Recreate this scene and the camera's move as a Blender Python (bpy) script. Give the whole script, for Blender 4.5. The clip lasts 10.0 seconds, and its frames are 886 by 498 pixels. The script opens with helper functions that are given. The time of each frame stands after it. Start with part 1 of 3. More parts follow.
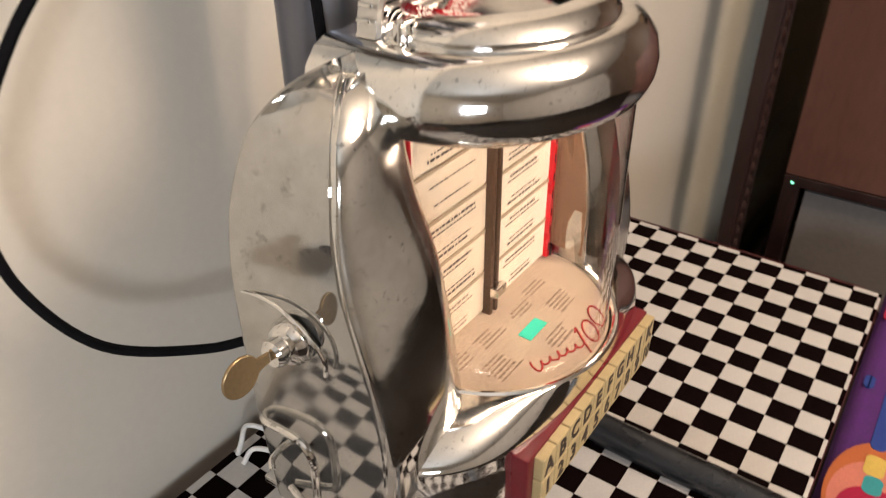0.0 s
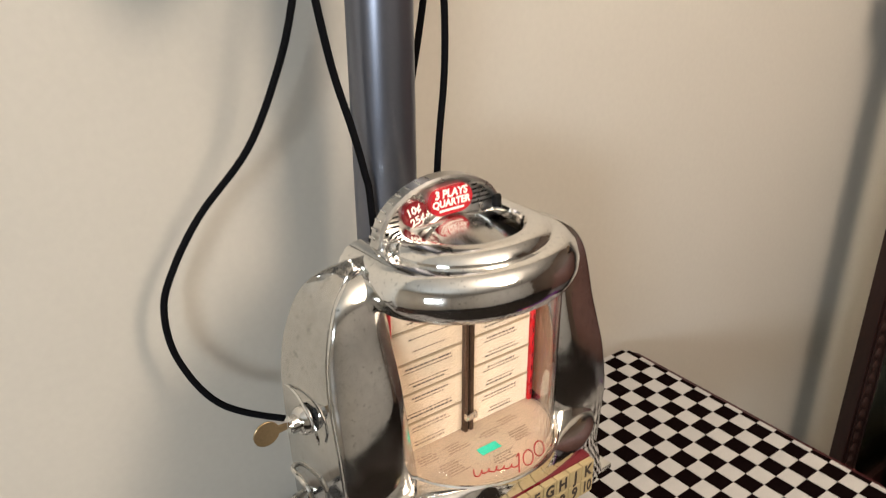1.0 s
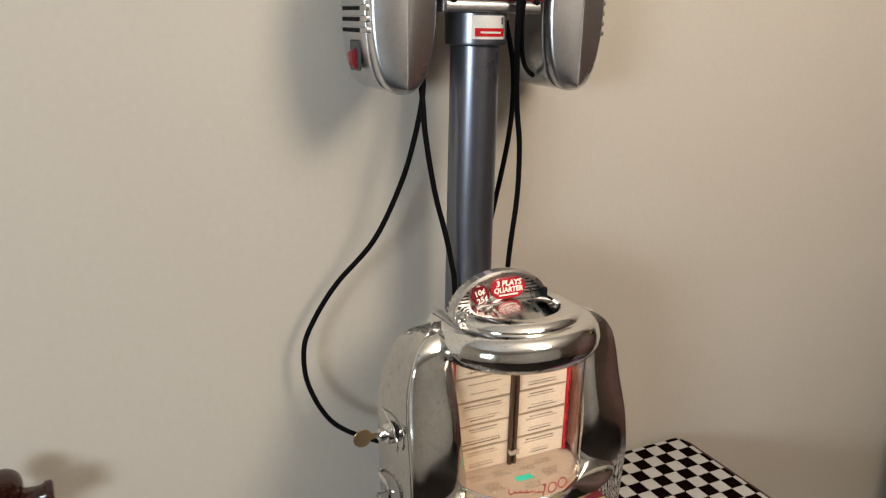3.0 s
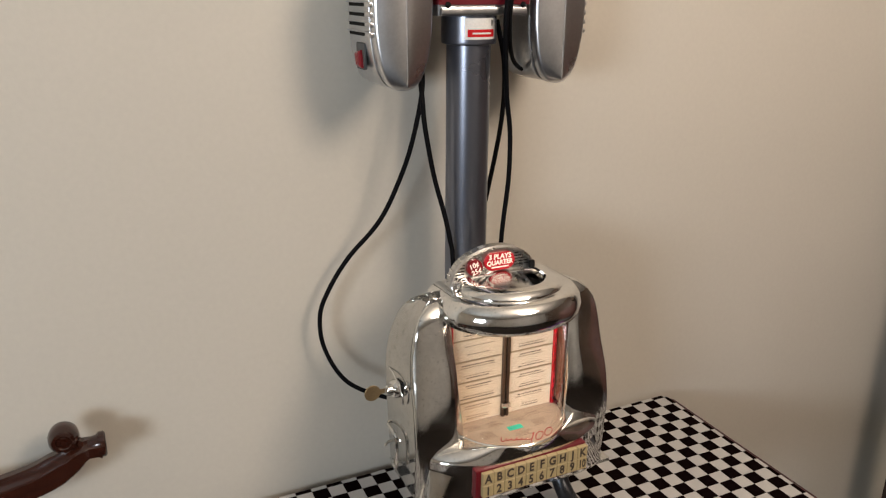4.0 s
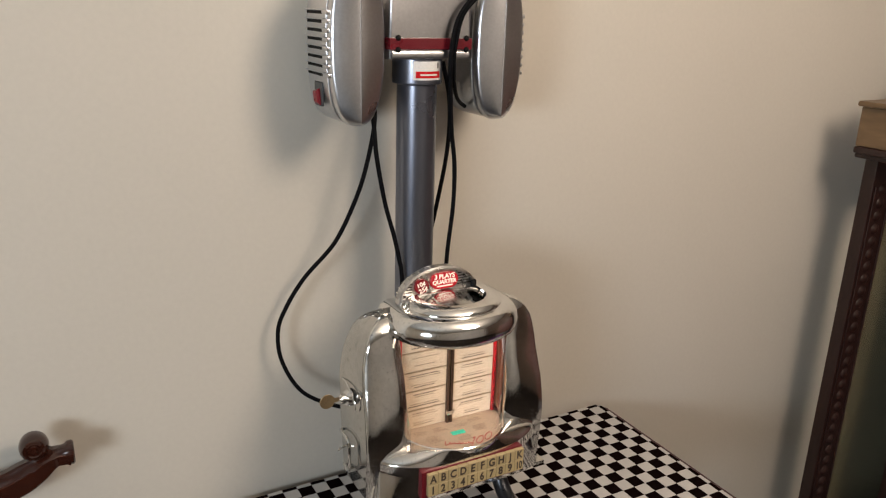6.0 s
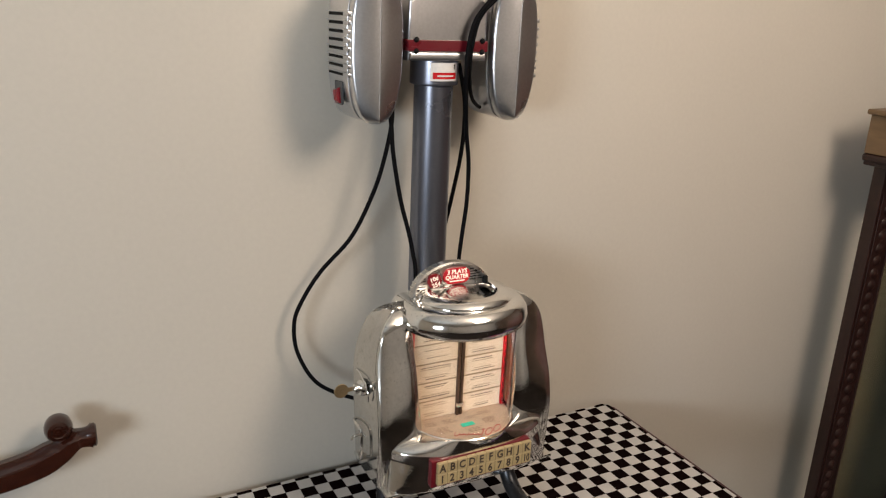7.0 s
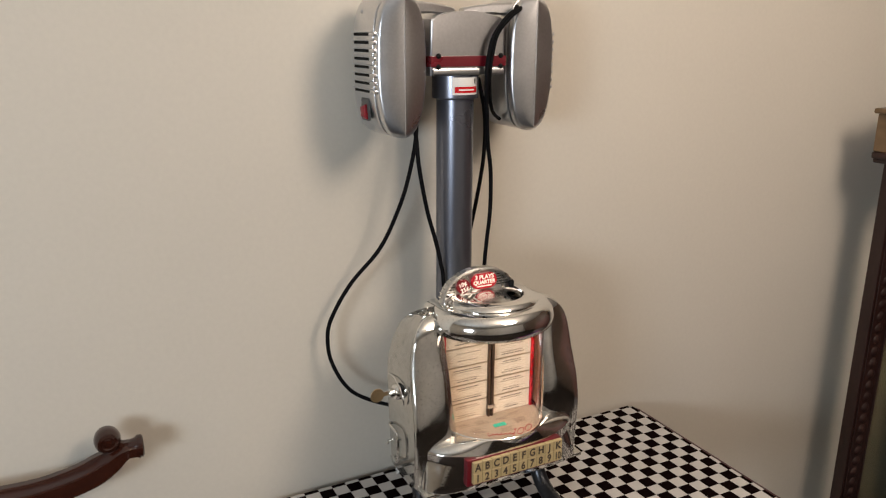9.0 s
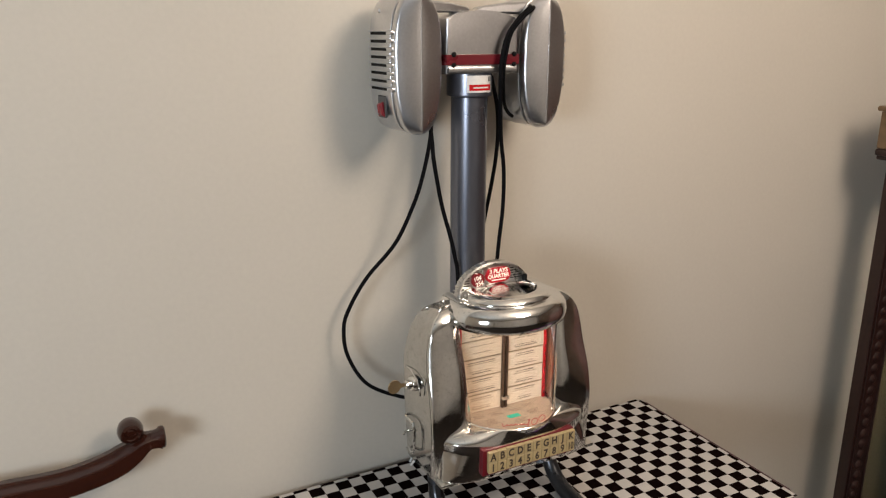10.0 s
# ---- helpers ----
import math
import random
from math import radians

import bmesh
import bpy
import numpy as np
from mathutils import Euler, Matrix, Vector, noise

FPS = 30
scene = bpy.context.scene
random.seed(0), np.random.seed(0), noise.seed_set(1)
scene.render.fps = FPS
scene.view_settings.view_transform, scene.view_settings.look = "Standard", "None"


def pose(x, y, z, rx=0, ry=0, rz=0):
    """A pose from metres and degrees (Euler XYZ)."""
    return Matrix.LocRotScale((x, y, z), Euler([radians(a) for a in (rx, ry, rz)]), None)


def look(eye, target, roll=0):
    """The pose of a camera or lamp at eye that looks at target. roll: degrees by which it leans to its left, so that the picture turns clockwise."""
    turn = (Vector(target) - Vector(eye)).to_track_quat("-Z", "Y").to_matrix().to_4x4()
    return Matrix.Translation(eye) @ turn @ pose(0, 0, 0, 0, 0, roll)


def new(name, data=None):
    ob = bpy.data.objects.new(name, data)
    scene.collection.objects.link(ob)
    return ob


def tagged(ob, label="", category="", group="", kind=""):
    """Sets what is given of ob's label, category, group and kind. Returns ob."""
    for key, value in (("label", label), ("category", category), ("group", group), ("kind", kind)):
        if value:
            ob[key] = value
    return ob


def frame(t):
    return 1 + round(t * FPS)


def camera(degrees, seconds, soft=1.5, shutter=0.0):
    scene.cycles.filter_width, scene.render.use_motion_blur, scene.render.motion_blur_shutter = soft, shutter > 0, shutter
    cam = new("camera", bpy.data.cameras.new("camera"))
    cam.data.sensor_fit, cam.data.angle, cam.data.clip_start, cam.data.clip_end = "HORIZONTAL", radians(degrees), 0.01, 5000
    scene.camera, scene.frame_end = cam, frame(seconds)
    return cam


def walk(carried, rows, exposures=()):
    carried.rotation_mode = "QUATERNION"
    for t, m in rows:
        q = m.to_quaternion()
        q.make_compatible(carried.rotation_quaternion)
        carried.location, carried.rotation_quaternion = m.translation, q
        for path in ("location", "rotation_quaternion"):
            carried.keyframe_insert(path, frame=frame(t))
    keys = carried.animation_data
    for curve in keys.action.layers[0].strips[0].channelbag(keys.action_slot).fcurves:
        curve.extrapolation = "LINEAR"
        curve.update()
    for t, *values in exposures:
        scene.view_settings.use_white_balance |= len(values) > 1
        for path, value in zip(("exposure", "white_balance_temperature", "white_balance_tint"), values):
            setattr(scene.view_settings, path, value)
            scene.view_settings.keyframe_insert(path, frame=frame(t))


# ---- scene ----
cam = camera(60.3, 10.0, 1.2, 0.3)
PATH = [
    (0, (-0.83, -0.409, 1.25), (0.545, 0.568, 0.175), -0.5),
    (0.5, (-0.84, -0.53, 1.316), (0.373, 0.746, 0.367), -0.1),
    (1, (-0.848, -0.658, 1.39), (0.242, 0.809, 0.576), -0.3),
    (1.5, (-0.844, -0.721, 1.431), (0.149, 0.847, 0.685), 0.7),
    (2, (-0.853, -0.755, 1.462), (0.056, 0.903, 0.809), 1.5),
    (2.5, (-0.876, -0.827, 1.478), (-0.015, 0.882, 0.896), 0.2),
    (2.7, (-0.9, -0.858, 1.469), (-0.046, 0.856, 0.893), 0.9),
    (3.8, (-0.953, -1.01, 1.496), (-0.149, 0.717, 0.889), 0.6),
    (4, (-0.958, -1.015, 1.514), (-0.156, 0.697, 0.862), 0.3),
    (4.5, (-0.987, -1.061, 1.52), (-0.095, 0.622, 0.909), 1.0),
    (5, (-0.994, -1.107, 1.545), (-0.02, 0.533, 0.944), 0.8),
    (5.5, (-1.0, -1.121, 1.526), (-0.071, 0.555, 0.954), 1.0),
    (6, (-0.995, -1.101, 1.553), (-0.075, 0.567, 0.943), 1.7),
    (7.5, (-1.03, -1.149, 1.549), (-0.141, 0.545, 0.964), 2.6),
    (8, (-1.042, -1.162, 1.548), (-0.157, 0.544, 0.995), 1.8),
    (8.5, (-1.053, -1.179, 1.534), (-0.151, 0.529, 1.013), 0.6),
    (9, (-1.061, -1.162, 1.543), (-0.182, 0.548, 0.995), 0.2),
    (9.5, (-1.08, -1.167, 1.533), (-0.204, 0.552, 1.007), 0.0),
    (10, (-1.096, -1.174, 1.54), (-0.214, 0.536, 0.994), 0.1),
]
walk(cam, [(t, look(eye, target, roll)) for t, eye, target, roll in PATH], [(0, 0.74, 6880, 17), (0.5, 0.71, 6680, 13), (1.0, 0.60, 6500, 11), (1.5, 0.46, 6420, 10), (2.5, 0.27, 6410, 10), (4.0, 0.20, 6490, 13), (10.0, 0.20, 6470, 13)])

# ---- world and light ----
world = bpy.data.worlds.new("world")
scene.world = world
world.use_nodes = True
world.node_tree.nodes["Background"].inputs[0].default_value = (0.5, 0.55, 0.62, 1)
world.node_tree.nodes["Background"].inputs[1].default_value = 0.15


def area_lamp(name, eye, target, size, watts, colour, size_y=0):
    data = bpy.data.lights.new(name, "AREA")
    data.energy, data.color, data.size = watts, colour, size
    if size_y:
        data.shape, data.size_y = "RECTANGLE", size_y
    ob = new(name, data)
    ob.matrix_world = look(eye, target)
    return ob


bulb = bpy.data.lights.new("ceiling_light_glow", "POINT")
bulb.energy, bulb.color, bulb.shadow_soft_size = 49, (1.0, 0.835, 0.665), 0.26
new("ceiling_light_glow", bulb).location = (-0.05, -1.37, 2.165)
area_lamp("window_glow", (-2.55, -1.75, 1.50), (0, -0.2, 1.1), 0.66, 24, (0.82, 0.93, 1.0), 0.46)
area_lamp("selector_lamp_glow", (-0.48, -0.250, 1.094), (-0.48, -0.205, 0.99), 0.12, 0.06, (1.0, 0.80, 0.60), 0.02)

# ---- materials ----


def nodes_of(name):
    m = bpy.data.materials.new(name)
    m.use_nodes = True
    t = m.node_tree
    return m, t, t.nodes["Principled BSDF"]


def add(t, kind, **values):
    n = t.nodes.new(kind)
    for k, v in values.items():
        n.inputs[k].default_value = v
    return n


def surface(name, colour, rough=0.5, metal=0.0, vary=0.12, scale=30.0, fine=400.0, bump=0.05, rough_vary=0.1, coat=0.0, stretch=(1, 1, 1), spec=0.5):
    """A plain material with two scales of variation in colour and roughness, and a fine relief."""
    m, t, b = nodes_of(name)
    co = t.nodes.new("ShaderNodeTexCoord")
    mp = add(t, "ShaderNodeMapping", Scale=stretch)
    t.links.new(co.outputs["Object"], mp.inputs["Vector"])
    big = add(t, "ShaderNodeTexNoise", Scale=scale, Detail=4.0)
    small = add(t, "ShaderNodeTexNoise", Scale=fine, Detail=2.0)
    t.links.new(mp.outputs[0], big.inputs["Vector"])
    t.links.new(mp.outputs[0], small.inputs["Vector"])
    mix = t.nodes.new("ShaderNodeMath")
    mix.operation = "ADD"
    t.links.new(big.outputs[0], mix.inputs[0])
    t.links.new(small.outputs[0], mix.inputs[1])
    ramp = t.nodes.new("ShaderNodeMapRange")
    ramp.inputs["From Min"].default_value, ramp.inputs["From Max"].default_value = 0.6, 1.4
    ramp.inputs["To Min"].default_value, ramp.inputs["To Max"].default_value = 1 - vary, 1 + vary
    t.links.new(mix.outputs[0], ramp.inputs["Value"])
    tint = t.nodes.new("ShaderNodeVectorMath")
    tint.operation = "SCALE"
    tint.inputs[0].default_value = colour
    t.links.new(ramp.outputs[0], tint.inputs["Scale"])
    t.links.new(tint.outputs[0], b.inputs["Base Color"])
    r = t.nodes.new("ShaderNodeMapRange")
    r.inputs["From Min"].default_value, r.inputs["From Max"].default_value = 0.3, 0.7
    r.inputs["To Min"].default_value, r.inputs["To Max"].default_value = max(0.02, rough - rough_vary), min(1, rough + rough_vary)
    t.links.new(big.outputs[0], r.inputs["Value"])
    t.links.new(r.outputs[0], b.inputs["Roughness"])
    b.inputs["Metallic"].default_value = metal
    b.inputs["Specular IOR Level"].default_value = spec
    b.inputs["Coat Weight"].default_value = coat
    if bump:
        bp = add(t, "ShaderNodeBump", Strength=bump, Distance=0.002)
        t.links.new(mix.outputs[0], bp.inputs["Height"])
        t.links.new(bp.outputs[0], b.inputs["Normal"])
    return m


WALL = surface("wall_paint", (0.610, 0.571, 0.500), 0.75, vary=0.03, scale=2.5, fine=120, bump=0.06)
CEIL = surface("ceiling_paint", (0.66, 0.65, 0.62), 0.8, vary=0.03, scale=2, fine=90)
PALE = surface("pale_wall_paint", (0.76, 0.755, 0.74), 0.75, vary=0.03, scale=2.5, fine=120, bump=0.06)
# Tone of the unseen east wall, dark so the chrome picks up dark reflections.
DARK_WALL = surface("dark_reflected_wall", (0.13, 0.085, 0.06), 0.5, vary=0.25, scale=4, fine=80, stretch=(1, 1, 0.2))
FLOOR = surface("floor_boards", (0.022, 0.017, 0.014), 0.8, vary=0.3, scale=3, fine=60, stretch=(1, 8, 1), spec=0.1)
CHROME = surface("chrome", (0.82, 0.81, 0.79), 0.10, 1.0, vary=0.06, scale=45, fine=260, bump=0.03, rough_vary=0.06)
CHROME_WORN = surface("worn_chrome", (0.76, 0.755, 0.73), 0.13, 1.0, vary=0.12, scale=28, fine=120, bump=0.025, rough_vary=0.09)
CHROME_DULL = surface("dull_chrome", (0.66, 0.65, 0.63), 0.30, 1.0, vary=0.08, scale=30, fine=260, bump=0.02, rough_vary=0.06)
CHROME_BRUSHED = surface("brushed_chrome", (0.56, 0.55, 0.53), 0.17, 1.0, vary=0.10, scale=40, fine=300, bump=0.02, rough_vary=0.05)
SATIN = surface("satin_steel", (0.52, 0.505, 0.475), 0.065, 0.90, vary=0.12, scale=18, fine=120, bump=0.003, rough_vary=0.05)
CAST = surface("cast_aluminium", (0.64, 0.642, 0.66), 0.30, 1.0, vary=0.08, scale=12, fine=240, bump=0.008, rough_vary=0.03)
POLE = surface("grey_pole_paint", (0.19, 0.20, 0.24), 0.29, 0.88, vary=0.03, scale=10, fine=300, bump=0.004, rough_vary=0.03)
GUN = surface("dark_grey_metal", (0.055, 0.058, 0.065), 0.30, 0.8, vary=0.15, scale=30, fine=300, bump=0.01)
RUBBER = surface("black_cable_rubber", (0.005, 0.005, 0.006), 0.55, vary=0.2, scale=60, spec=0.05)
GREY_RECESS = surface("grey_recess", (0.10, 0.10, 0.10), 0.5, 0.3)
# Black of plugs and bolts; also the shade put into slots, gaps and holes.
DARK = surface("black_and_recess_shade", (0.004, 0.004, 0.004), 0.7, spec=0.2)
RED = surface("red_enamel", (0.13, 0.005, 0.012), 0.35, vary=0.1)
RED_PLASTIC = surface("red_plastic", (0.55, 0.015, 0.02), 0.25, vary=0.1)
KNOB = surface("dark_red_plastic", (0.26, 0.007, 0.014), 0.3, vary=0.1)
BLACK_TILE = surface("black_check", (0.0055, 0.003, 0.003), 0.55, vary=0.3, scale=40, bump=0.02, spec=0.0)
WHITE_TILE = surface("white_check", (0.50, 0.482, 0.465), 0.40, vary=0.08, scale=18, bump=0.02, spec=0.3)
EDGE = surface("table_edge_vinyl", (0.045, 0.006, 0.008), 0.35, vary=0.2)
WOOD = surface("dark_carved_wood", (0.022, 0.008, 0.006), 0.42, vary=0.4, scale=18, fine=140, bump=0.12, stretch=(1, 1, 0.25))
CHAIR_WOOD = surface("mahogany", (0.034, 0.009, 0.005), 0.20, vary=0.35, scale=14, fine=120, bump=0.03, coat=0.5, stretch=(0.25, 1, 1))
TOP_WOOD = surface("light_brown_wood", (0.15, 0.092, 0.045), 0.4, vary=0.25, scale=12, fine=120, stretch=(1, 0.2, 1))
PANEL_WOOD = surface("red_brown_panel", (0.12, 0.05, 0.035), 0.45, vary=0.2, scale=5, fine=80, stretch=(1, 1, 0.3))
DIM_PANEL = surface("grey_beige_panel", (0.20, 0.18, 0.17), 0.6, vary=0.1, scale=6, fine=90)
KEY = surface("ivory_key", (0.44, 0.335, 0.17), 0.45, vary=0.08, scale=60)
PAPER = surface("title_paper", (0.80, 0.66, 0.50), 0.65, vary=0.06, scale=40, fine=600)
def lit(m, strength):
    b = m.node_tree.nodes["Principled BSDF"]
    b.inputs["Emission Color"].default_value = (1.0, 0.75, 0.55, 1) if strength > 0.3 else (1.0, 0.05, 0.05, 1)
    b.inputs["Emission Strength"].default_value = strength
    return m


RED_LIT = lit(surface("lit_red_window", (0.42, 0.012, 0.022), 0.25, vary=0.1), 0.12)
COIN_LIT = lit(surface("lit_dark_red_window", (0.16, 0.006, 0.010), 0.3, vary=0.1), 0.05)
WHITE_LIT = lit(surface("lit_white_letters", (0.80, 0.72, 0.66), 0.4), 0.45)
HOLDER = surface("card_holder", (0.34, 0.25, 0.155), 0.5, vary=0.1)
STRIP = [surface("title_strip_cream", (0.70, 0.55, 0.395), 0.6, vary=0.16, scale=60, fine=500), surface("title_strip_pale", (0.74, 0.60, 0.45), 0.6, vary=0.14, scale=60, fine=500), surface("title_strip_tan", (0.62, 0.45, 0.285), 0.6, vary=0.18, scale=60, fine=500)]
PLATE = surface("printed_plate", (0.45, 0.345, 0.255), 0.45, vary=0.22, scale=35)
INK = surface("dark_ink", (0.075, 0.05, 0.036), 0.7, vary=0.3, scale=90)
KEY_INK = surface("key_ink", (0.045, 0.03, 0.022), 0.6)
SPINE = surface("dark_brown_spine", (0.085, 0.045, 0.025), 0.5, 0.1, vary=0.3, scale=25, spec=0.3)
FAINT_INK = surface("faint_ink", (0.25, 0.175, 0.125), 0.6, vary=0.3, scale=90)
RED_INK = surface("red_ink", (0.40, 0.025, 0.02), 0.5)
GREEN = surface("green_sticker", (0.02, 0.60, 0.42), 0.5)
COPPER = surface("brown_lining", (0.30, 0.15, 0.08), 0.35, 0.3, vary=0.25, scale=25, stretch=(1, 1, 0.2))
BRASS = surface("worn_brass_key", (0.32, 0.225, 0.12), 0.38, 0.7, vary=0.15)
WHITE = surface("white_plastic", (0.75, 0.74, 0.72), 0.4)
PURPLE = surface("purple_cloth", (0.085, 0.018, 0.15), 0.9, vary=0.3, scale=60)
ORANGE = surface("orange_cloth", (0.50, 0.13, 0.04), 0.9)
PINK = surface("crimson_cloth", (0.40, 0.01, 0.05), 0.9)
YELLOW = surface("yellow_cloth", (0.65, 0.45, 0.10), 0.9)
BLUE = surface("blue_cloth", (0.02, 0.05, 0.25), 0.9)

GLASS, _t, _b = nodes_of("clear_plastic_window")
_b.inputs["Transmission Weight"].default_value = 1.0
_b.inputs["Roughness"].default_value = 0.02
_b.inputs["IOR"].default_value = 1.2

# Tint that darkens whatever lies behind the added mantel pane.
TINTED, _t, _b = nodes_of("olive_tint_glass")
_b.inputs["Base Color"].default_value = (0.36, 0.35, 0.27, 1)
_b.inputs["Transmission Weight"].default_value = 1.0
_b.inputs["Roughness"].default_value = 0.12
_b.inputs["IOR"].default_value = 1.15


def pitted(m, scale, amount):
    """Strews dark pits and dull specks over a chrome."""
    t = m.node_tree
    b = t.nodes["Principled BSDF"]
    co = t.nodes.new("ShaderNodeTexCoord")
    spots = add(t, "ShaderNodeTexNoise", Scale=scale, Detail=3.0, Roughness=0.7)
    t.links.new(co.outputs["Object"], spots.inputs["Vector"])
    ramp = t.nodes.new("ShaderNodeMapRange")
    ramp.inputs["From Min"].default_value, ramp.inputs["From Max"].default_value = 0.60, 0.72
    ramp.inputs["To Min"].default_value, ramp.inputs["To Max"].default_value = 1.0, 1.0 - amount
    t.links.new(spots.outputs[0], ramp.inputs["Value"])
    was = b.inputs["Base Color"].links[0].from_socket
    dim = t.nodes.new("ShaderNodeVectorMath")
    dim.operation = "SCALE"
    t.links.new(was, dim.inputs[0])
    t.links.new(ramp.outputs[0], dim.inputs["Scale"])
    t.links.new(dim.outputs[0], b.inputs["Base Color"])


pitted(CHROME, 300, 0.45)
pitted(CHROME_WORN, 230, 0.50)
pitted(SATIN, 90, 0.30)

# ---- builders ----


def part(name, bm, material, parent=None, label="", smooth=True, angle=35):
    """Links a bmesh as one mesh object."""
    bmesh.ops.recalc_face_normals(bm, faces=bm.faces[:])
    me = bpy.data.meshes.new(name)
    bm.to_mesh(me)
    bm.free()
    me.materials.append(material)
    if smooth:
        me.shade_smooth()
        me.set_sharp_from_angle(angle=radians(angle))
    ob = new(name, me)
    ob.parent = parent
    if smooth:
        ob.modifiers.new("face_normals", "WEIGHTED_NORMAL").keep_sharp = True
    if label:
        ob["label"] = label
    return ob


def empty(name, m, label, category, group="", kind=""):
    ob = new(name)
    ob.empty_display_size = 0.05
    ob.matrix_world = m
    return tagged(ob, label, category, group, kind)


def box(x0, x1, y0, y1, z0, z1, bevel=0.0, seg=2):
    bm = bmesh.new()
    bmesh.ops.create_cube(bm, size=1)
    for v in bm.verts:
        v.co = Vector(((x0 + x1) / 2 + v.co.x * (x1 - x0), (y0 + y1) / 2 + v.co.y * (y1 - y0), (z0 + z1) / 2 + v.co.z * (z1 - z0)))
    if bevel:
        bmesh.ops.bevel(bm, geom=bm.edges[:], offset=bevel, segments=seg, profile=0.5, affect="EDGES")
    return bm


def join(*meshes):
    """Joins bmeshes that make up one part."""
    out = bmesh.new()
    for b in meshes:
        me = bpy.data.meshes.new("join")
        b.to_mesh(me)
        b.free()
        out.from_mesh(me)
        bpy.data.meshes.remove(me)
    return out


def prism(outline, a, b, axis="y", bevel=0.0, seg=2):
    """A closed outline of (u, v) drawn out from a to b along an axis: y (u = x, v = z), x (u = y, v = z) or z (u = x, v = y)."""
    bm = bmesh.new()
    at = {"y": lambda u, v, w: (u, w, v), "x": lambda u, v, w: (w, u, v), "z": lambda u, v, w: (u, v, w)}[axis]
    rings = [[bm.verts.new(at(u, v, w)) for u, v in outline] for w in (a, b)]
    n = len(outline)
    caps = [bm.faces.new(rings[0]), bm.faces.new(rings[1][::-1])]
    for i in range(n):
        bm.faces.new((rings[0][i], rings[1][i], rings[1][(i + 1) % n], rings[0][(i + 1) % n]))
    if bevel:
        rim = [e for f in caps for e in f.edges]
        bmesh.ops.bevel(bm, geom=rim, offset=bevel, segments=seg, profile=0.5, affect="EDGES")
    return bm


def arc(cx, cy, r, a0, a1, n, ry=None):
    ry = r if ry is None else ry
    return [(cx + r * math.cos(radians(a0 + (a1 - a0) * i / n)), cy + ry * math.sin(radians(a0 + (a1 - a0) * i / n))) for i in range(n + 1)]


def lathe(profile, n=48, a0=0.0, a1=360.0, warp=None):
    """Turns a profile of (radius, z) about the z axis."""
    bm = bmesh.new()
    full = abs(a1 - a0) >= 360
    rows = []
    for i in range(n if full else n + 1):
        a = radians(a0 + (a1 - a0) * i / n)
        row = []
        for r, z in profile:
            p = Vector((r * math.cos(a), r * math.sin(a), z))
            row.append(bm.verts.new(warp(p) if warp else p))
        rows.append(row)
    m = len(rows)
    for i in range(m if full else m - 1):
        for k in range(len(profile) - 1):
            bm.faces.new((rows[i][k], rows[(i + 1) % m][k], rows[(i + 1) % m][k + 1], rows[i][k + 1]))
    bmesh.ops.remove_doubles(bm, verts=bm.verts[:], dist=1e-6)
    return bm


def loft(rings, closed=True, caps=True):
    """Skins rings of points with equal counts."""
    bm = bmesh.new()
    vs = [[bm.verts.new(p) for p in ring] for ring in rings]
    n = len(vs[0])
    for a, b in zip(vs, vs[1:]):
        for i in range(n if closed else n - 1):
            bm.faces.new((a[i], a[(i + 1) % n], b[(i + 1) % n], b[i]))
    if caps and closed:
        bm.faces.new(vs[0][::-1])
        bm.faces.new(vs[-1])
    return bm


def smooth_path(points, steps=8):
    """A Catmull-Rom curve through the points."""
    p = [Vector(q) for q in points]
    p = [2 * p[0] - p[1]] + p + [2 * p[-1] - p[-2]]
    out = []
    for a, b, c, d in zip(p, p[1:], p[2:], p[3:]):
        for i in range(steps):
            t = i / steps
            out.append(0.5 * (2 * b + (c - a) * t + (2 * a - 5 * b + 4 * c - d) * t * t + (3 * b - a - 3 * c + d) * t ** 3))
    out.append(p[-2])
    return out


def tube(points, radius, n=10, steps=8, flat=1.0):
    """A round bar along a smooth path; radius may be a list, one for each given point."""
    path = smooth_path(points, steps) if steps > 1 else [Vector(q) for q in points]
    rings, side = [], None
    for i, q in enumerate(path):
        d = (path[min(i + 1, len(path) - 1)] - path[max(i - 1, 0)]).normalized()
        if side is None:
            side = d.orthogonal().normalized()
        side = (side - d * side.dot(d)).normalized()
        up = d.cross(side)
        r = radius if not isinstance(radius, (list, tuple)) else float(np.interp(i / (len(path) - 1) * (len(radius) - 1), range(len(radius)), radius))
        rings.append([q + side * (r * math.cos(2 * math.pi * k / n)) + up * (r * flat * math.sin(2 * math.pi * k / n)) for k in range(n)])
    return loft(rings)


def writing(text, size, m, depth=0.0002, bold=0.0):
    """Letters as a bmesh, in the pose m (x along the line, y up, facing z)."""
    data = bpy.data.curves.new("writing", "FONT")
    data.body, data.size, data.extrude, data.align_x, data.align_y, data.resolution_u, data.offset = text, size, depth, "CENTER", "CENTER", 3, bold
    ob = bpy.data.objects.new("writing", data)
    me = bpy.data.meshes.new_from_object(ob)
    bm = bmesh.new()
    bm.from_mesh(me)
    bm.transform(m)
    bpy.data.objects.remove(ob)
    bpy.data.meshes.remove(me)
    bpy.data.curves.remove(data)
    return bm


def slab(name, material, x0, x1, y0, y1, z0, z1, label="", category="", bevel=0.0):
    ob = part(name, box(x0, x1, y0, y1, z0, z1, bevel), material)
    return tagged(ob, label, category, kind="structure")


